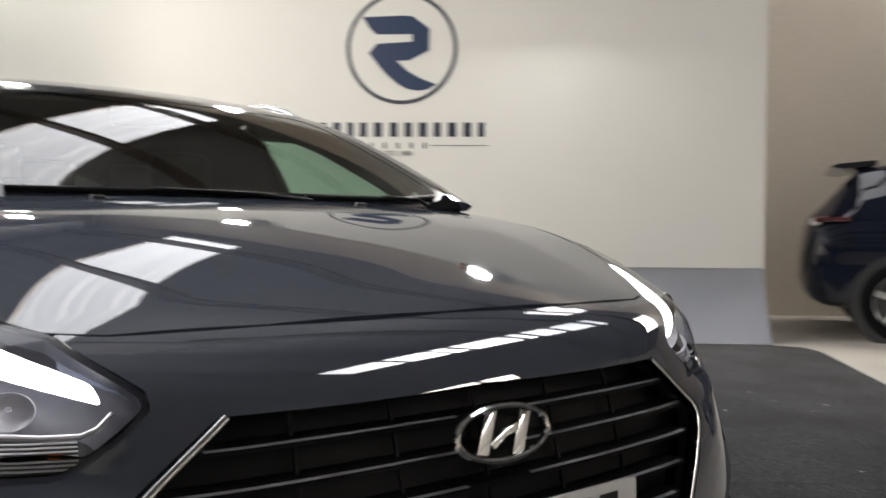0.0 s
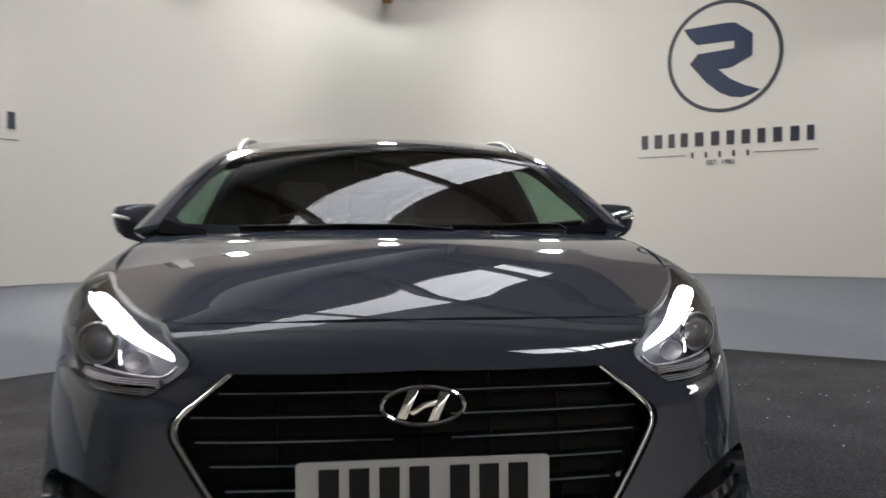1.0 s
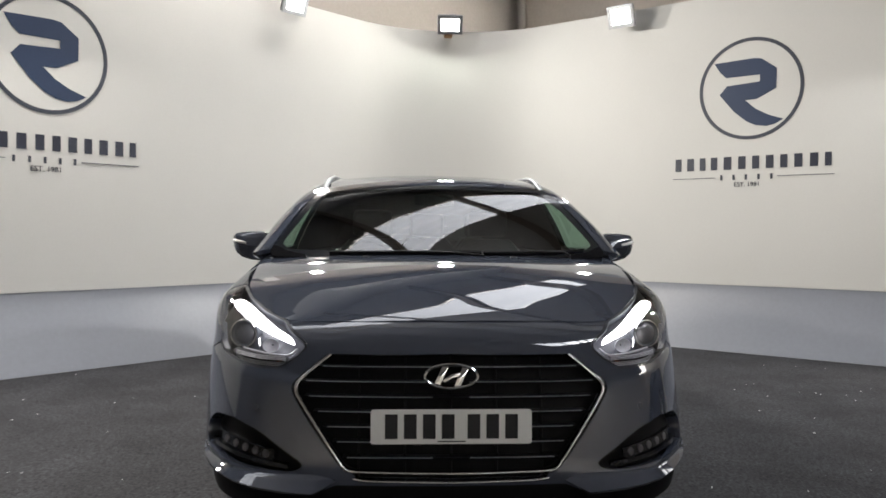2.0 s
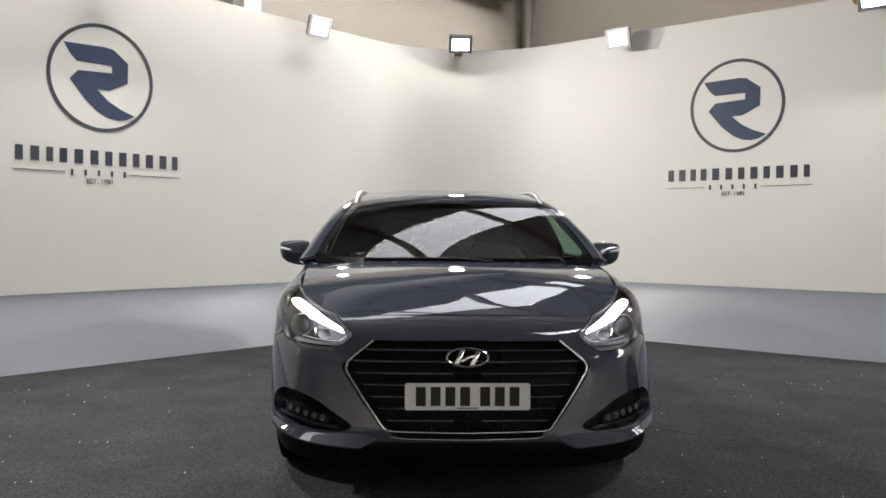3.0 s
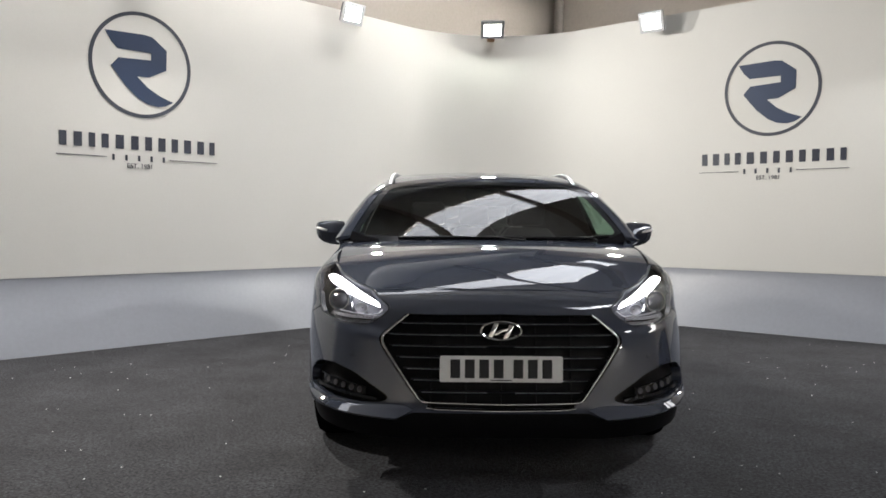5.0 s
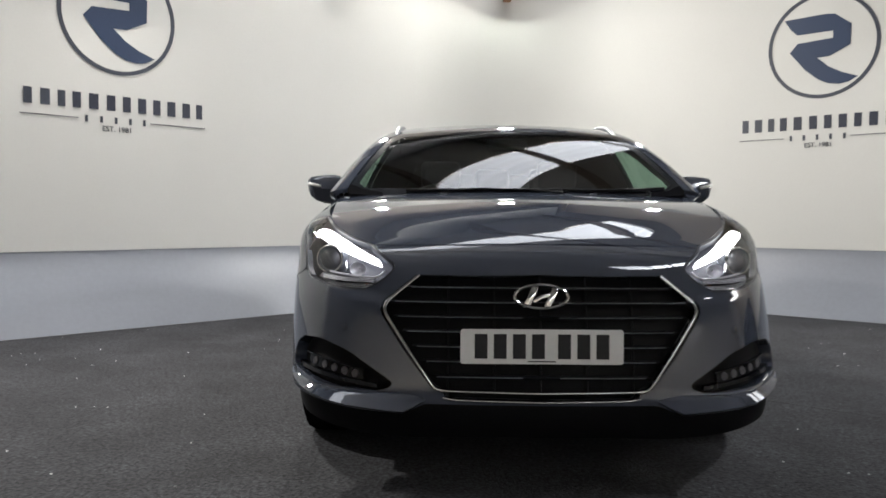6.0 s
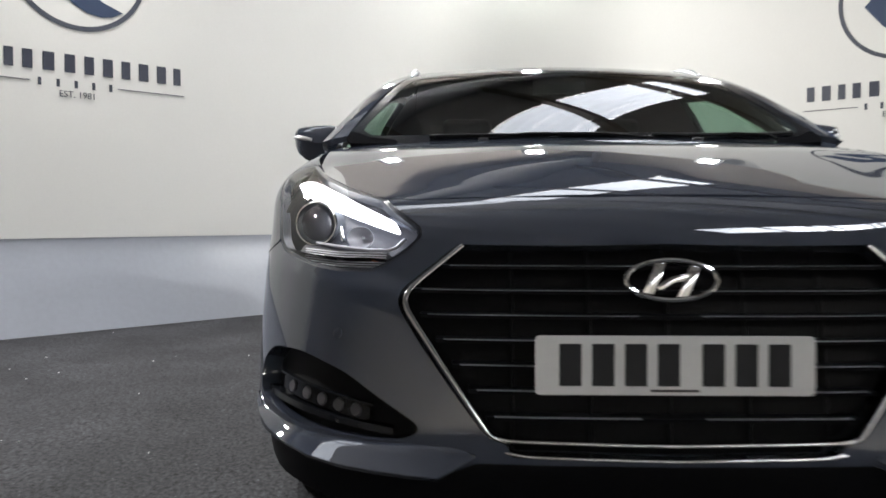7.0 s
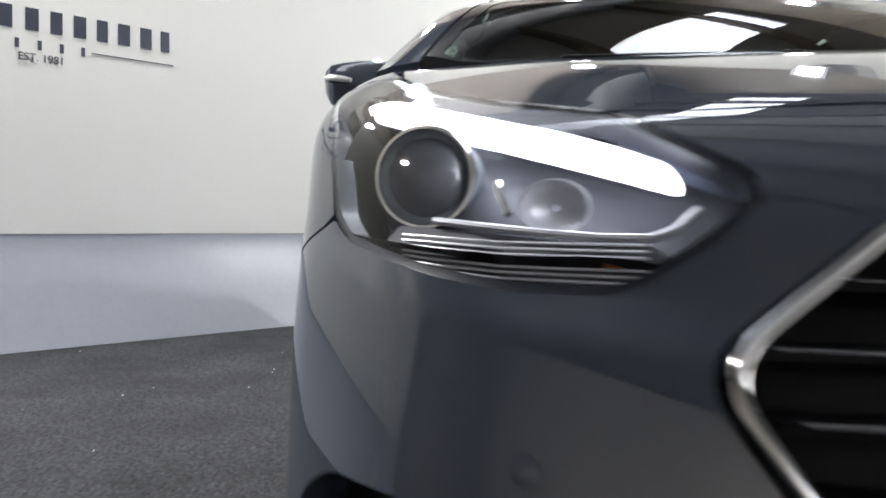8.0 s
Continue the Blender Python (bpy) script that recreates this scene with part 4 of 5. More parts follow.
# number plate with plain bars
PLATE = Matrix.Translation((0, 0.004, 0.5115)) @ Matrix.Rotation(radians(-2), 4, "X")
bm = prism([tuple(q) for q in rounded([(-0.26, -0.0555), (0.26, -0.0555), (0.26, 0.0555), (-0.26, 0.0555)], 0.01)], 0.004, PLATE)
plate = part("number_plate", bm, PLATEWHITE, car, "white reflective number plate with black bars")
x = -0.194
for i in range(7):
    part("plate_bar", box(PLATE @ pose(x, -0.001, 0.001), (0.041, 0.002, 0.079), 0.0006, 1), INK, plate)
    x += 0.061 + (0.022 if i == 3 else 0)
part("plate_bar", box(PLATE @ pose(0.0, -0.001, -0.047), (0.09, 0.0016, 0.004)), INK, plate)
part("plate_holder", box(PLATE @ pose(0, 0.016, 0), (0.44, 0.022, 0.09), 0.004), BLACKMATT, car)

for s in (1, -1):
    # lower blade under the fog lamp
    secs = []
    for x, zt, zl in ((0.372, 0.342, 0.339), (0.405, 0.352, 0.320), (0.442, 0.358, 0.302), (0.50, 0.358, 0.305), (0.56, 0.356, 0.309), (0.63, 0.356, 0.314), (0.70, 0.358, 0.322), (0.76, 0.363, 0.333), (0.81, 0.372, 0.346), (0.838, 0.381, 0.360), (0.858, 0.394, 0.378)):
        k = min(1.0, (x - 0.372) / 0.07) * min(1, (0.872 - x) / 0.20)
        secs.append([(x * s, z, lv) for z, lv in ((zt + 0.004, -0.02), (zt, 0.004), (zt - 0.3 * (zt - zl), 0.018 * k), (zl + 0.008 * k, 0.044 * k + 0.004), (zl, 0.040 * k + 0.003), (zl - 0.012 * k, -0.02))])
    part("bumper_blade", sweep(None, nose_rows(secs)), PAINT, car, "body-coloured lower blade", sharp=60)
    # fog lamp recess
    recess = panel("fog_recess", lower_body, FRONT, grown(FRONT, flip(FOG, s), 0.015), GRILLEBLACK, car, "black fog lamp recess", step=0.03, level=-0.045, round_=0)
    secs = []
    for i in range(15):
        x = 0.53 + 0.30 * i / 14
        z = 0.374 + 0.034 * (i / 14)
        secs.append([(x * s, zz, lv) for zz, lv in ((z + 0.006, -0.05), (z + 0.006, -0.018), (z - 0.006, -0.016), (z - 0.006, -0.05))])
    part("recess_fin", sweep(None, nose_rows(secs)), BLACKGLOSS, recess)
    secs = []
    for i in range(15):
        x = 0.578 + 0.205 * i / 14
        z = 0.403 + 0.030 * (i / 14)
        h = 0.016 if 0 < i < 14 else 0.010
        secs.append([(x * s, zz, lv) for zz, lv in ((z + h, -0.05), (z + h, -0.026), (z - h, -0.026), (z - h, -0.05))])
    fog = part("fog_lamp", sweep(None, nose_rows(secs)), BLACKGLOSS, recess, "row of small fog lamp lenses")
    for i in range(5):
        x = 0.606 + 0.0375 * i
        p, n = nose_at(x * s, 0.4035 + 0.146 * (x - 0.578), -0.0265)
        part("fog_lens", cyl(Matrix.Translation(p) @ n.to_track_quat("Z", "Y").to_matrix().to_4x4(), 0.0152, 0.008, 20, 0.0120), SMOKED, fog, "small smoked lens")
    secs = []
    for i in range(15):
        x, z = 0.570 + 0.222 * i / 14, 0.4015 + 0.0325 * i / 14
        secs.append([(x * s, zz, lv) for zz, lv in ((z + 0.0215, -0.03), (z + 0.0215, -0.017), (z + 0.0175, -0.017), (z + 0.0175, -0.03))])
    part("fog_lamp_brow", sweep(None, nose_rows(secs)), BLACKGLOSS, fog)
    p, n = nose_at(0.645 * s, 0.556, 0.0005)
    part("parking_sensor", cyl(Matrix.Translation(p) @ n.to_track_quat("Z", "Y").to_matrix().to_4x4(), 0.0115, 0.004, 20, bevel=0.001), PAINT, car, "round parking sensor")
    p, n = nose_at(0.842 * s, 0.44, -0.02)
    part("marker_clip", box(Matrix.Translation(p), (0.008, 0.012, 0.03), 0.003), SATIN, recess)

    # headlight
    side_lamp = flip(LAMP, s)
    wide_lamp = grown(FRONT, side_lamp, 0.0032)
    lamp = panel("headlight", lower_body, FRONT, wide_lamp, LENS, car, "clear headlight with a lit white strip", step=0.03, round_=0.014, lip=0.0)
    lamp.visible_shadow = False
    panel("lamp_housing", lower_body, FRONT, grown(FRONT, side_lamp, 0.0), BOWL, lamp, "dark lamp bowl", step=0.04, level=-0.075, round_=0.014, lip=-0.064)
    panel("lamp_backing", lower_body, FRONT, grown(FRONT, side_lamp, 0.05), BLACKMATT, lamp, "black plastic behind the lamp", step=0.05, level=-0.11, round_=0.02, lip=0.0)
    panel("lamp_bezel", lower_body, FRONT, wide_lamp, BEZEL, lamp, "dark lamp edge", holes=[grown(FRONT, side_lamp, -0.004)], step=0.02, level=-0.003, round_=0.012, lip=0.02)
    upper = [(0.806, 0.525, 0.870), (0.790, 0.53, 0.881), (0.770, 0.515, 0.879), (0.735, 0.46, 0.866), (0.679, 0.35, 0.842), (0.618, 0.246, 0.815), (0.568, 0.19, 0.793), (0.536, 0.16, 0.778)]
    lower = [(0.528, 0.142, 0.758), (0.565, 0.162, 0.771), (0.632, 0.206, 0.795), (0.679, 0.249, 0.813), (0.745, 0.34, 0.838), (0.782, 0.425, 0.853), (0.800, 0.47, 0.860)]
    panel("led_strip", lower_body, FRONT, flip(upper + lower, s), DRL, lamp, "glowing white daytime strip", step=0.010, level=-0.012, round_=0.010, lip=0.012)
    # projector
    c, n = nose_at(0.726 * s, 0.774, -0.03)
    face = Matrix.Translation(c) @ Vector((0.25 * s, -1, 0.02)).to_track_quat("Z", "Y").to_matrix().to_4x4()
    secs = []
    for i in range(40):
        a = 2 * math.pi * i / 40
        secs.append([face @ Vector(((0.048 + 0.003 * math.cos(k * math.pi / 3)) * math.cos(a), (0.048 + 0.003 * math.cos(k * math.pi / 3)) * math.sin(a), 0.006 * math.sin(k * math.pi / 3))) for k in range(6)])
    part("projector_ring", sweep(None, secs + [secs[0]], cap=False), CHROME, lamp, "chrome ring")
    bm = bmesh.new()
    bmesh.ops.create_uvsphere(bm, u_segments=28, v_segments=14, radius=0.041, matrix=face @ pose(0, 0, -0.012) @ Matrix.Diagonal((1, 1, 0.55, 1)))
    part("projector_lens", bm, PROJECTOR, lamp, "dark projector lens")
    part("projector_barrel", cyl(face @ pose(0, 0, -0.03), 0.047, 0.05, 36), STEEL, lamp)
    # inner reflector crescents and light guide
    part("reflector", tube([nose_at(s * x, z, -0.03)[0] for x, z in ((0.660, 0.766), (0.657, 0.752), (0.651, 0.737))], 0.0036, 8), CHROME, lamp)
    guide = [(0.715, 0.732), (0.67, 0.727), (0.628, 0.723), (0.585, 0.720), (0.548, 0.720), (0.530, 0.727), (0.513, 0.743)]
    part("light_guide", tube([nose_at(s * x, z, -0.02)[0] for x, z in guide], 0.0036, 8), RIBBED, lamp, "silver light guide")
    for i in range(7):
        z = 0.6860 + 0.0048 * i
        part("reflector_rib", tube([nose_at(s * x, z + 0.05 * max(0, x - 0.66), -0.018)[0] for x in (0.552, 0.61, 0.66, 0.71, 0.745)], 0.0013, 6), PALERIB, lamp)
    panel("lower_reflector", lower_body, FRONT, flip([(0.535, 0.13, 0.702), (0.552, 0.14, 0.691), (0.578, 0.145, 0.682), (0.645, 0.18, 0.681), (0.715, 0.235, 0.692), (0.785, 0.32, 0.710), (0.760, 0.30, 0.730), (0.702, 0.232, 0.726), (0.629, 0.18, 0.719), (0.552, 0.14, 0.716)], s),
          LAMPGREY, lamp, "grey indicator reflector", step=0.02, level=-0.024, round_=0.004, lip=0.0)
    # high beam cup beside the projector
    c, n = nose_at(0.612 * s, 0.744, -0.045)
    cup = Matrix.Translation(c) @ Vector((0.18 * s, -1, 0.02)).to_track_quat("Z", "Y").to_matrix().to_4x4()
    prof = [(0.030, 0.010), (0.0285, 0.010), (0.024, 0.0), (0.015, -0.008), (0.004, -0.011), (0.004, -0.013), (0.016, -0.010), (0.026, -0.002)]
    part("high_beam_cup", sweep(None, [[cup @ Vector((r * math.cos(a), r * 0.8 * math.sin(a), w)) for r, w in prof] for a in (2 * math.pi * i / 32 for i in range(33))], cap=False), RIBBED, lamp, "dull silver reflector cup")

    p, n = nose_at(0.574 * s, 0.700, -0.021)
    part("indicator_bulb", box(Matrix.Translation(p), (0.016, 0.006, 0.007), 0.002), AMBER, lamp, "amber indicator bulb")

    # door mirror
    def ring(x, cy, cz, ry, rz, k=3.0):
        out = []
        for i in range(24):
            a = 2 * math.pi * i / 24
            ca, sa = math.cos(a), math.sin(a)
            y, z = math.copysign(abs(ca) ** (2 / k), ca), math.copysign(abs(sa) ** (2 / k), sa)
            if y < 0:
                y *= 1.12 - (0.42 * z if z > 0 else -0.62 * z)
            out.append((s * x, cy + ry * y, cz + rz * z))
        return out
    secs = [ring(0.862, 1.60, 1.066, 0.03, 0.05), ring(0.868, 1.60, 1.066, 0.055, 0.070), ring(0.90, 1.60, 1.066, 0.062, 0.076), ring(0.95, 1.602, 1.068, 0.060, 0.073),
            ring(0.995, 1.606, 1.073, 0.052, 0.064), ring(1.025, 1.612, 1.082, 0.038, 0.050), ring(1.040, 1.62, 1.090, 0.018, 0.030)]
    mirror = part("door_mirror", sweep(None, secs), PAINT, car, "body-coloured door mirror", sharp=30)
    pts = [(s * 0.965, 1.539, 1.082), (s * 0.995, 1.548, 1.088), (s * 1.022, 1.568, 1.094), (s * 1.038, 1.597, 1.096)]
    part("mirror_indicator", tube(pts, [0.006, 0.008, 0.008, 0.006], 8, 1.0), PLATEWHITE, mirror, "clear indicator strip")
    part("mirror_glass", box(pose(s * 0.945, 1.664, 1.068, 0, 0, -6 * s), (0.135, 0.006, 0.105), 0.002), CHROME, mirror, "silvered mirror glass")
    part("mirror_foot", sweep(None, [[(s * 0.80, 1.56, 1.02), (s * 0.80, 1.70, 1.02), (s * 0.80, 1.68, 1.05), (s * 0.80, 1.58, 1.05)], [(s * 0.87, 1.57, 1.015), (s * 0.87, 1.65, 1.015), (s * 0.87, 1.64, 1.05), (s * 0.87, 1.58, 1.05)]]), BLACKGLOSS, mirror)

    # washer jet
    p, n = spot(lower_body, TOP, 0.33 * s, 1.0)
    part("washer_jet", box(Matrix.Translation(p + Vector((0, 0, 0.003))), (0.03, 0.016, 0.008), 0.003), BLACKMATT, car)

# added pieces that cover a floodlight's reflection at the windscreen's lower corners
for s in (1, -1):
    panel("glare_cover", cabin, CROWN, flip([(0.60, 1.062, 0), (0.68, 1.085, 0), (0.758, 1.112, 0), (0.778, 1.162, 0), (0.768, 1.215, 0), (0.745, 1.200, 0), (0.70, 1.150, 0), (0.61, 1.100, 0)], s), RUBBER, car, "added dull black piece hiding a lamp reflection", step=0.03, level=0.004, round_=0.006, lip=0.014)

# wipers along the foot of the screen
for pts, arm in (([(-0.5, 1.09), (-0.3, 1.067), (-0.1, 1.059), (0.19, 1.059)], (0.20, 1.03)), ([(0.2, 1.062), (0.36, 1.076), (0.55, 1.113), (0.68, 1.16)], (0.60, 1.08))):
    line_ = [spot(cabin, CROWN, x, y)[0] + Vector((0, -0.003, 0.008)) for x, y in pts]
    blade = part("wiper_blade", tube(line_, 0.0055, 8, 1.2), GRILLEBLACK, car, "black wiper")
    a = Vector((arm[0], arm[1], 1.035))
    part("wiper_arm", tube([a, (a + line_[2]) / 2 + Vector((0, -0.008, 0.008)), line_[1] * 0.5 + line_[2] * 0.5 + Vector((0, -0.006, 0.006))], [0.010, 0.006, 0.004], 8, 0.7), GRILLEBLACK, blade)

# wheels
def wheel_at(x, y, s):
    m = Matrix.Translation((x, y, 0.335)) @ Matrix.Rotation(radians(90), 4, "Y")
    prof = [(0.235, -0.10), (0.29, -0.108), (0.318, -0.098), (0.329, -0.075), (0.331, -0.03), (0.331, 0.03), (0.329, 0.075), (0.318, 0.098), (0.29, 0.108), (0.235, 0.10), (0.225, 0.0)]
    secs = [[m @ Vector((r * math.cos(a), r * math.sin(a), w)) for r, w in prof] for a in (2 * math.pi * i / 48 for i in range(49))]
    wheel = part("wheel", sweep(None, secs, cap=False), RUBBER, car, "black tyre on a silver alloy wheel")
    for g in range(3):
        ring_ = [[m @ Vector((r * math.cos(a), r * math.sin(a), w)) for r, w in ((0.3315, -0.045 + 0.04 * g), (0.3330, -0.043 + 0.04 * g), (0.3330, -0.027 + 0.04 * g), (0.3315, -0.025 + 0.04 * g))] for a in (2 * math.pi * i / 40 for i in range(41))]
        part("tread_rib", sweep(None, ring_, cap=False), RUBBER, wheel)
    prof = [(0.238, -0.09), (0.245, -0.10), (0.238, -0.102), (0.22, -0.08), (0.20, 0.05), (0.21, 0.09), (0.235, 0.095)]
    rim_ = part("rim", sweep(None, [[m @ Vector((r * math.cos(a), r * math.sin(a), w)) for r, w in prof] for a in (2 * math.pi * i / 40 for i in range(41))], cap=False), ALLOY, wheel, "silver alloy rim")
    out = s * 0.085
    bm = bmesh.new()
    for k in range(10):
        a = 2 * math.pi * (k // 2) / 5 + (0.17 if k % 2 else -0.17)
        add_box(bm, m @ Matrix.Rotation(a, 4, "Z") @ pose(0.135, 0, out), (0.20, 0.030, 0.022), 0.006)
    add_cyl(bm, m @ pose(0, 0, out), 0.055, 0.03, 24)
    part("spokes", bm, ALLOY, wheel, "silver spokes")
    part("brake_disc", cyl(m @ pose(0, 0, s * 0.01), 0.15, 0.02, 32), STEEL, wheel)


for y in (0.93, 3.70):
    for s in (1, -1):
        wheel_at(s * 0.79, y, s)

# cabin furniture
dash = [(1.30, 1.0), (1.42, 1.035), (1.62, 1.04), (1.80, 0.99), (1.84, 0.86), (1.78, 0.62), (1.30, 0.62)]
part("dashboard", sweep(None, [[(x, y, z - 0.05 * (abs(x) / 0.76) ** 4) for y, z in dash] for x in np.linspace(-0.76, 0.76, 13)]), TRIM, car, "dark dashboard")
wc = Matrix.Translation((-0.37, 1.93, 0.93)) @ Matrix.Rotation(radians(-65), 4, "X")
secs = [[wc @ Vector(((0.185 + 0.015 * math.cos(k * math.pi / 4)) * math.cos(a), (0.185 + 0.015 * math.cos(k * math.pi / 4)) * math.sin(a), 0.015 * math.sin(k * math.pi / 4))) for k in range(8)] for a in (2 * math.pi * i / 36 for i in range(37))]
steer = part("steering_wheel", sweep(None, secs, cap=False), TRIM, car, "dark steering wheel")
part("steering_hub", box(wc @ pose(0, 0, -0.01), (0.30, 0.09, 0.03), 0.012), TRIM, steer)
for x, y in ((-0.37, 2.30), (0.37, 2.30), (-0.40, 3.15), (0.0, 3.15), (0.40, 3.15)):
    back = part("seat_back", sweep(None, [[(x + w * c, y0 + 0.07 * d, z0) for c, d in ((-1, 0.6), (-0.9, -0.7), (-0.5, -1), (0.5, -1), (0.9, -0.7), (1, 0.6), (0.5, 1), (-0.5, 1))]
                                      for w, y0, z0 in ((0.20, y + 0.05, 0.50), (0.245, y + 0.10, 0.65), (0.25, y + 0.18, 0.85), (0.22, y + 0.25, 1.02), (0.15, y + 0.28, 1.10))]), CLOTH, car, "black seat")
    part("headrest", box(pose(x, y + 0.30, 1.20, 12), (0.25, 0.09, 0.17), 0.035, 3), CLOTH, back)
    part("seat_cushion", box(pose(x, y - 0.18, 0.47, -6), (0.50 if y < 3 else 0.42, 0.50, 0.16), 0.05, 3), CLOTH, back)
part("inside_mirror", box(pose(0.0, 1.80, 1.315, -10), (0.22, 0.03, 0.065), 0.012), BLACKGLOSS, car, "rear-view mirror")
part("parcel_wall", box(pose(0, 3.62, 0.80), (1.3, 0.05, 0.5), 0.02), TRIM, car)

# the car stands turned a degree from the plan's line
car.matrix_basis = Matrix.Rotation(radians(-1.0), 4, "Z") @ car.matrix_basis


# ---- signs on the two wings ----
EMBLEM = [(-0.70, 0.56), (0.054, 0.585), (0.21, 0.565), (0.50, 0.345), (0.49, -0.04), (0.14, -0.215), (-0.09, -0.224), (0.114, -0.41), (0.353, -0.543), (0.63, -0.645), (0.473, -0.73), (0.317, -0.76), (0.114, -0.73), (-0.066, -0.64), (-0.305, -0.437), (-0.485, -0.215), (-0.593, -0.08),
          (-0.449, 0.085), (0.186, 0.118), (0.186, 0.252), (-0.461, 0.25), (-0.58, 0.365), (-0.66, 0.49)]


def wall_sign(at, along, inward, r=0.497):
    ob = thing("wall_sign", (at[0], at[1], 1.6), "navy ring emblem with dark lettering bars on the white wall", "sign", "signs on the booth wall")
    m = Matrix(((along.x, -inward.x, 0, at[0] + inward.x * 0.004), (along.y, -inward.y, 0, at[1] + inward.y * 0.004), (0, 0, 1, 0), (0, 0, 0, 1)))
    zc = 2.577
    bm = bmesh.new()
    n = 96
    loops = [[bm.verts.new(m @ Vector((rr * math.cos(2 * math.pi * i / n), y, zc + rr * math.sin(2 * math.pi * i / n)))) for i in range(n)] for rr, y in ((r - 0.034, 0.003), (r - 0.034, 0), (r, 0), (r, 0.003))]
    for a, b in zip(loops, loops[1:]):
        for i in range(n):
            bm.faces.new((a[i], a[(i + 1) % n], b[(i + 1) % n], b[i]))
    part("ring", bm, SLATE, ob, "dark slate vinyl ring")
    part("emblem", prism([(x * r, zc + z * r) for x, z in EMBLEM], 0.003, m), NAVY, ob, "navy angular emblem")
    half = 0.768
    # the name: one bar a letter
    widths = [0.92, 1.05, 0.85, 0.95, 1.12, 1.05, 0.98, 1.05, 0.95, 1.08, 1.05, 0.85]
    unit = 2 * half / sum(widths)
    x = -half
    for i, w in enumerate(widths):
        part("letter_bar", box(m @ pose(x + unit * w / 2, 0.0015, 1.855), (unit * w * 0.52, 0.003, 0.126)), SLATE if i < 3 else INKBLUE, ob)
        x += unit * w
    for a, b in ((-half, -half + 0.285 * 2 * half), (half - 0.33 * 2 * half, half)):
        part("rule", box(m @ pose((a + b) / 2, 0.0015, 1.714), (b - a, 0.003, 0.006)), SLATE, ob)
    for i in range(5):
        part("letter_bar", box(m @ pose(-half + (0.325 + 0.078 * i) * 2 * half, 0.0015, 1.714), (0.022, 0.003, 0.052)), SLATE, ob)
    cu = bpy.data.curves.new("date_text", "FONT")
    cu.body, cu.size, cu.align_x, cu.align_y, cu.extrude = "EST. 1981", 0.062, "CENTER", "CENTER", 0.0015
    cu.materials.append(SLATE)
    t = new("date_text", cu)
    t.parent = ob
    t.matrix_parent_inverse = world_of(ob).inverted()
    t.matrix_basis = m @ pose(-0.02, -0.001, 1.640, 90)
    return ob


wall_sign((-2.994, 4.150), DL, NL, 0.487)
wall_sign((3.283, 5.090), DR, NR)

# ---- open joints in the carpet ----
bm = bmesh.new()
for a, b, w in (((1.31, 1.485), (1.60, 1.225), 0.007), ((1.60, 1.225), (1.80, 1.045), 0.004), ((1.80, 1.045), (1.98, 0.89), 0.008), ((2.04, 0.835), (2.24, 0.655), 0.010), ((-1.74, 4.485), (-1.49, 4.285), 0.014)):
    a, b = Vector(a), Vector(b)
    d = (b - a).normalized()
    add_box(bm, Matrix.Translation(((a.x + b.x) / 2, (a.y + b.y) / 2, 0.0104)) @ Matrix.Rotation(math.atan2(d.y, d.x), 4, "Z"), ((b - a).length, w, 0.0012))
tagged(part("trim_carpet_joint", bm, GRILLEBLACK, smooth=False), "dark open butt joint between two carpet widths", "joint", kind="structure")

# ---- the dark navy car parked beyond the booth ----
suv = thing("parked_car", (7.01, 3.40, 0), "dark navy sport utility car parked on the concrete", "car")
SUV = Matrix.Translation((7.01, 3.40, 0)) @ Matrix.Rotation(math.atan2(-0.866, 0.50), 4, "Z")  # local x runs from tail to nose, y to its left


def suv_section(x, zl, zb, zt, w, wt):
    half = [(0, zl), (w * 0.8, zl), (w * 0.96, zl + 0.06), (w, (zl + zb) / 2), (w * 0.985, zb), (w * 0.93, zb + 0.05), (wt, zt - 0.06), (wt * 0.85, zt - 0.01), (0, zt)]
    return [SUV @ Vector((x, y, z)) for y, z in half] + [SUV @ Vector((x, -y, z)) for y, z in reversed(half[1:-1])]


secs = [suv_section(*q) for q in ((0.0, 0.50, 0.72, 0.80, 0.70, 0.62), (0.03, 0.42, 0.80, 0.98, 0.86, 0.74), (0.08, 0.36, 0.95, 1.12, 0.92, 0.76), (0.20, 0.30, 1.02, 1.24, 0.945, 0.72), (0.36, 0.28, 1.03, 1.42, 0.95, 0.68), (0.50, 0.28, 1.03, 1.56, 0.95, 0.66),
                                 (0.9, 0.28, 1.02, 1.615, 0.95, 0.66), (1.8, 0.28, 1.00, 1.64, 0.95, 0.67), (2.4, 0.28, 0.98, 1.61, 0.95, 0.66), (2.9, 0.28, 0.97, 1.40, 0.95, 0.66), (3.3, 0.28, 0.96, 1.12, 0.94, 0.70), (3.9, 0.30, 0.90, 1.03, 0.92, 0.7), (4.25, 0.34, 0.80, 0.90, 0.82, 0.6), (4.36, 0.42, 0.66, 0.75, 0.7, 0.5))]
part("body", sweep(None, secs), NAVYPAINT, suv, "navy body", sharp=60)
part("spoiler", sweep(None, [[SUV @ Vector((x, y, z)) for x, z in ((0.24, 1.575), (0.30, 1.60), (0.62, 1.625), (0.62, 1.58), (0.34, 1.55))] for y in (-0.62, -0.3, 0, 0.3, 0.62)]), NAVYPAINT, suv, "roof spoiler")
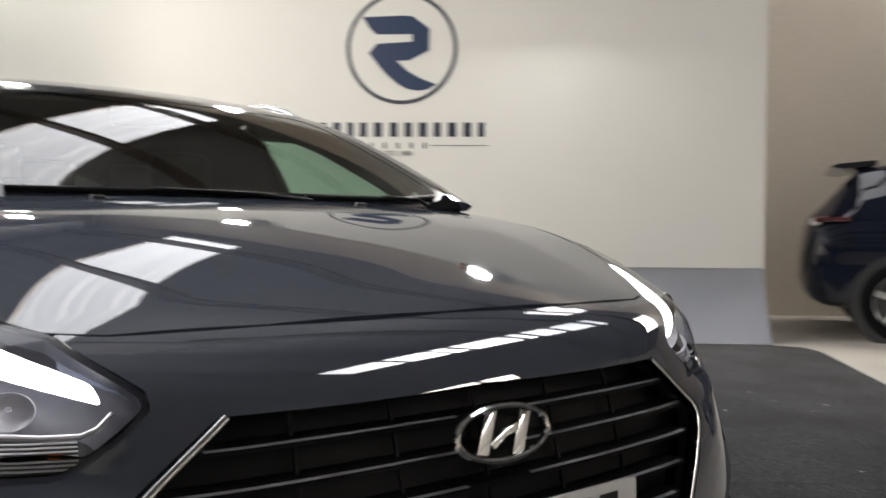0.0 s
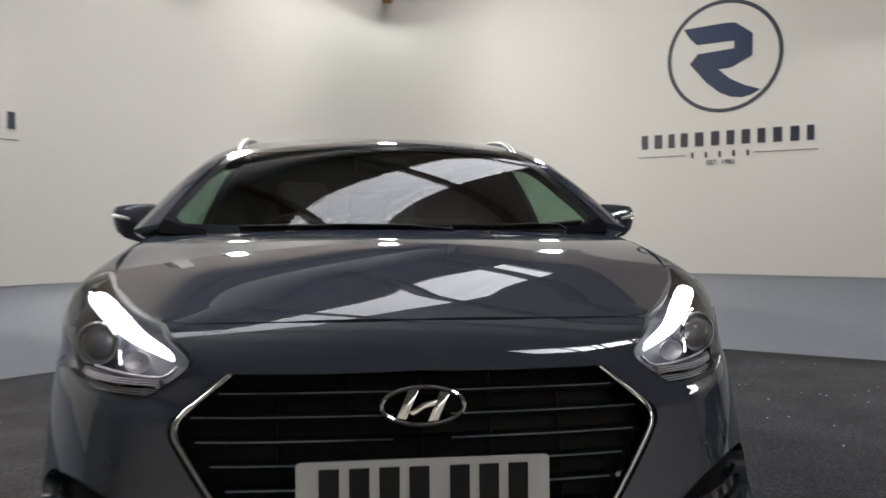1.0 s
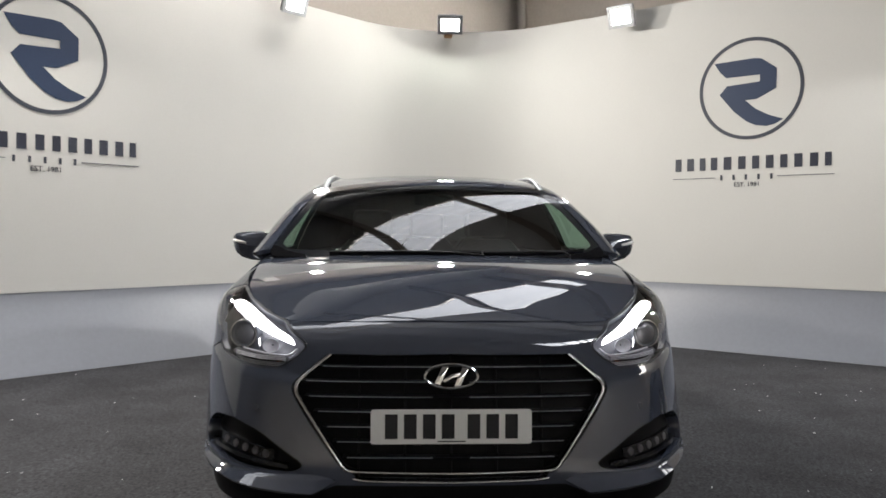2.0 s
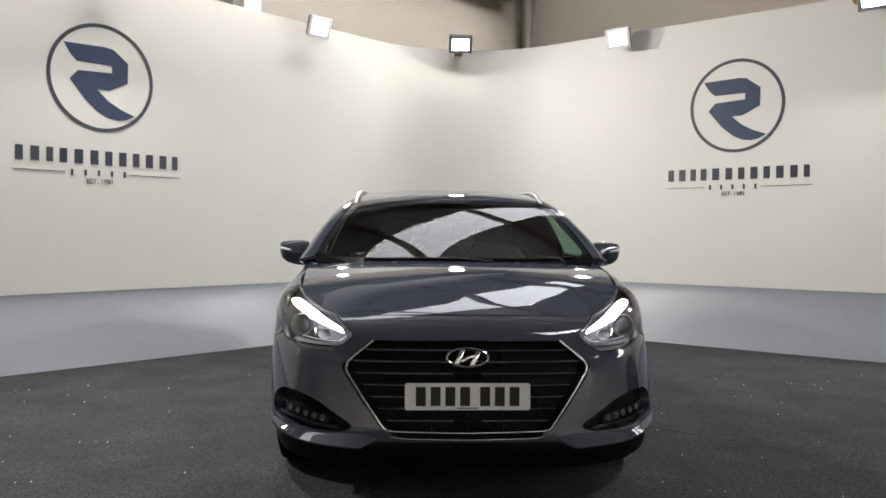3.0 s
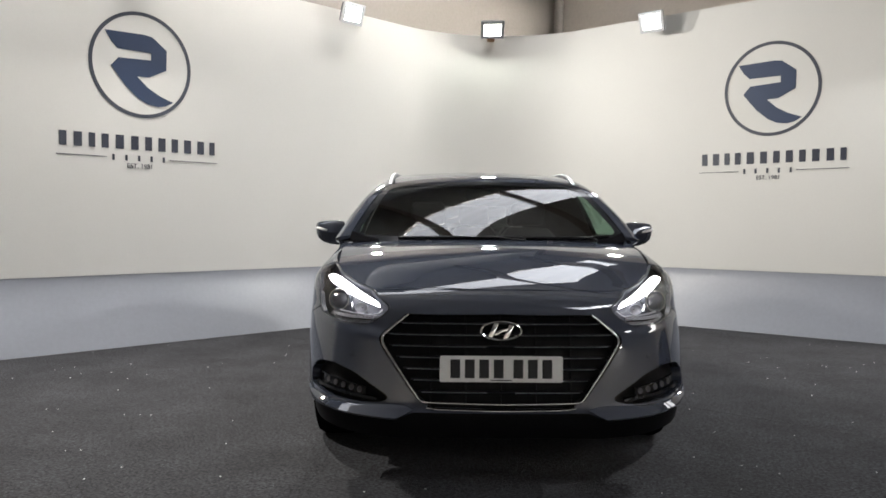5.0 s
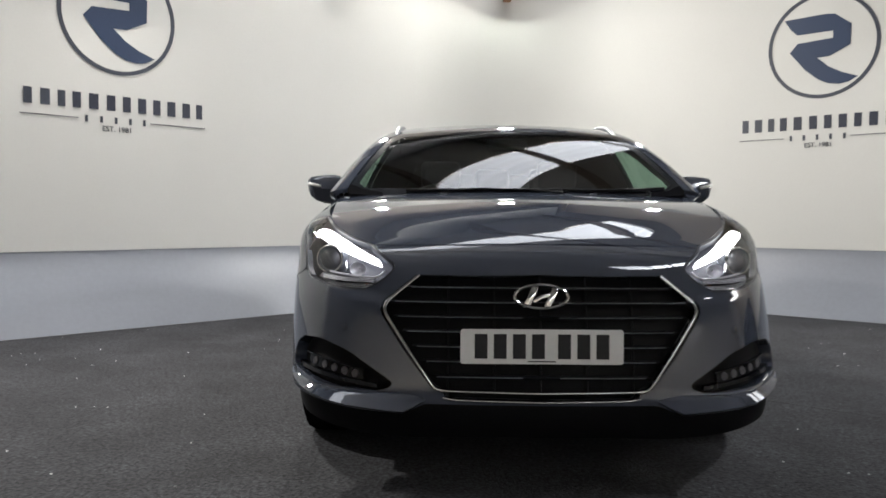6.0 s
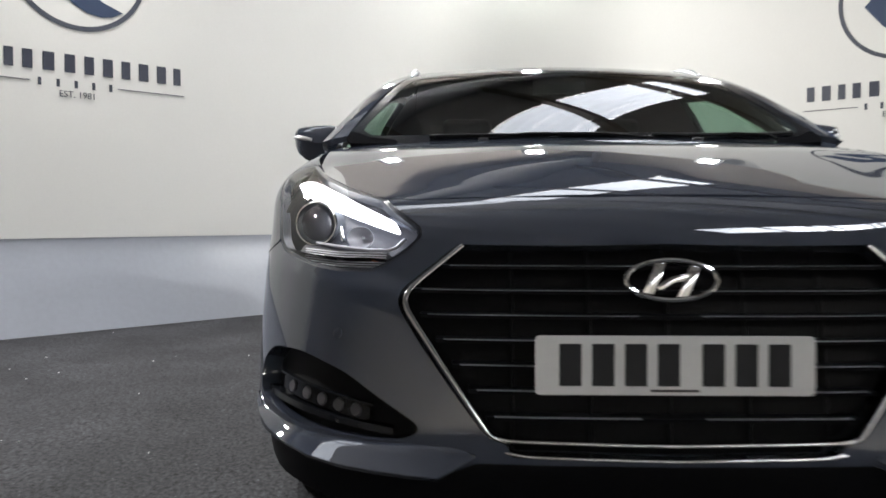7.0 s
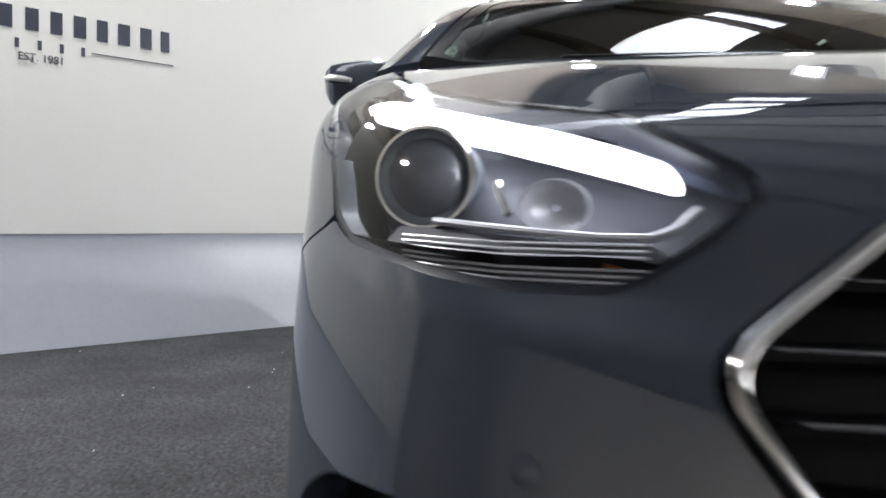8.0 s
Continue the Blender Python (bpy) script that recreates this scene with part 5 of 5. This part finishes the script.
for sd in (1, -1):
    part("tail_lamp", box(SUV @ pose(0.24, sd * 0.885, 1.08, 0, 0, 0), (0.30, 0.12, 0.05), 0.02, 3), REDLENS, suv, "red tail lamp")
    part("lamp_cap", box(SUV @ pose(0.12, sd * 0.78, 1.06), (0.10, 0.16, 0.07), 0.02, 3), PLATEWHITE, suv, "clear lamp segment")
    part("side_window", box(SUV @ pose(1.75, sd * 0.815, 1.30, sd * 31), (1.9, 0.02, 0.36), 0.008), BLACKGLOSS, suv, "dark side glass")
    part("side_trim", box(SUV @ pose(2.0, sd * 0.95, 0.34), (2.6, 0.03, 0.09), 0.01), BLACKMATT, suv)
    part("exhaust_trim", box(SUV @ pose(0.10, sd * 0.62, 0.42), (0.10, 0.12, 0.05), 0.015), CHROME, suv, "bright exhaust trim")
    part("reflector", box(SUV @ pose(0.05, sd * 0.83, 0.58), (0.05, 0.10, 0.035), 0.01), REDLENS, suv)
    for xx in (0.82, 3.45):
        wm = SUV @ Matrix.Translation((xx, sd * 0.80, 0.36)) @ Matrix.Rotation(radians(90), 4, "X")
        part("wheel_arch", cyl(wm @ pose(0, 0, -sd * 0.06), 0.425, 0.20, 40), BLACKMATT, suv, "black wheel arch")
        prof = [(0.25, -0.11), (0.31, -0.126), (0.345, -0.105), (0.358, -0.07), (0.36, 0.0), (0.358, 0.07), (0.345, 0.105), (0.31, 0.126), (0.25, 0.11)]
        wheel = part("wheel", sweep(None, [[wm @ Vector((r * math.cos(q), r * math.sin(q), w - sd * 0.075)) for r, w in prof] for q in (2 * math.pi * i / 40 for i in range(41))], cap=False), RUBBER, suv, "tyre on a silver wheel")
        bm = cyl(wm @ pose(0, 0, -sd * 0.10), 0.25, 0.03, 40)
        part("wheel_well", bm, BLACKMATT, wheel)
        bm = bmesh.new()
        for k in range(5):
            add_box(bm, wm @ Matrix.Rotation(2 * math.pi * k / 5 + 0.3, 4, "Z") @ pose(0.13, 0, -sd * 0.155), (0.23, 0.055, 0.03), 0.01)
        add_cyl(bm, wm @ pose(0, 0, -sd * 0.15), 0.06, 0.05, 24)
        part("spokes", bm, ALLOY, wheel, "five silver spokes")
        part("rim", sweep(None, [[wm @ Vector((r * math.cos(q), r * math.sin(q), w - sd * 0.13)) for r, w in ((0.24, -0.03), (0.256, -0.04), (0.256, 0.04), (0.24, 0.03))] for q in (2 * math.pi * i / 40 for i in range(41))], cap=False), ALLOY, wheel)

# ---- lint on the carpet ----
rnd = random.Random(7)
bm = bmesh.new()
for _ in range(260):
    x, y = rnd.uniform(-4.5, 3.8), rnd.uniform(-2.6, 4.2)
    if abs(x) < 0.95 and 0 < y < 4.8:
        continue
    if Vector((x, y)).dot(NL) < LEFT_OFF + 0.3 or Vector((x, y)).dot(NR) < RIGHT_OFF + 0.3 or x - y > 3.0 or -x - y > 4.8:
        continue
    w = rnd.uniform(0.002, 0.005)
    add_box(bm, Matrix.Translation((x, y, 0.0125)) @ Matrix.Rotation(rnd.uniform(0, 3.1), 4, "Z"), (w * rnd.uniform(1, 2.2), w, 0.003))
tagged(part("carpet_lint", bm, PLATEWHITE, smooth=False), "small white bits of lint on the carpet", "lint", kind="stuff")
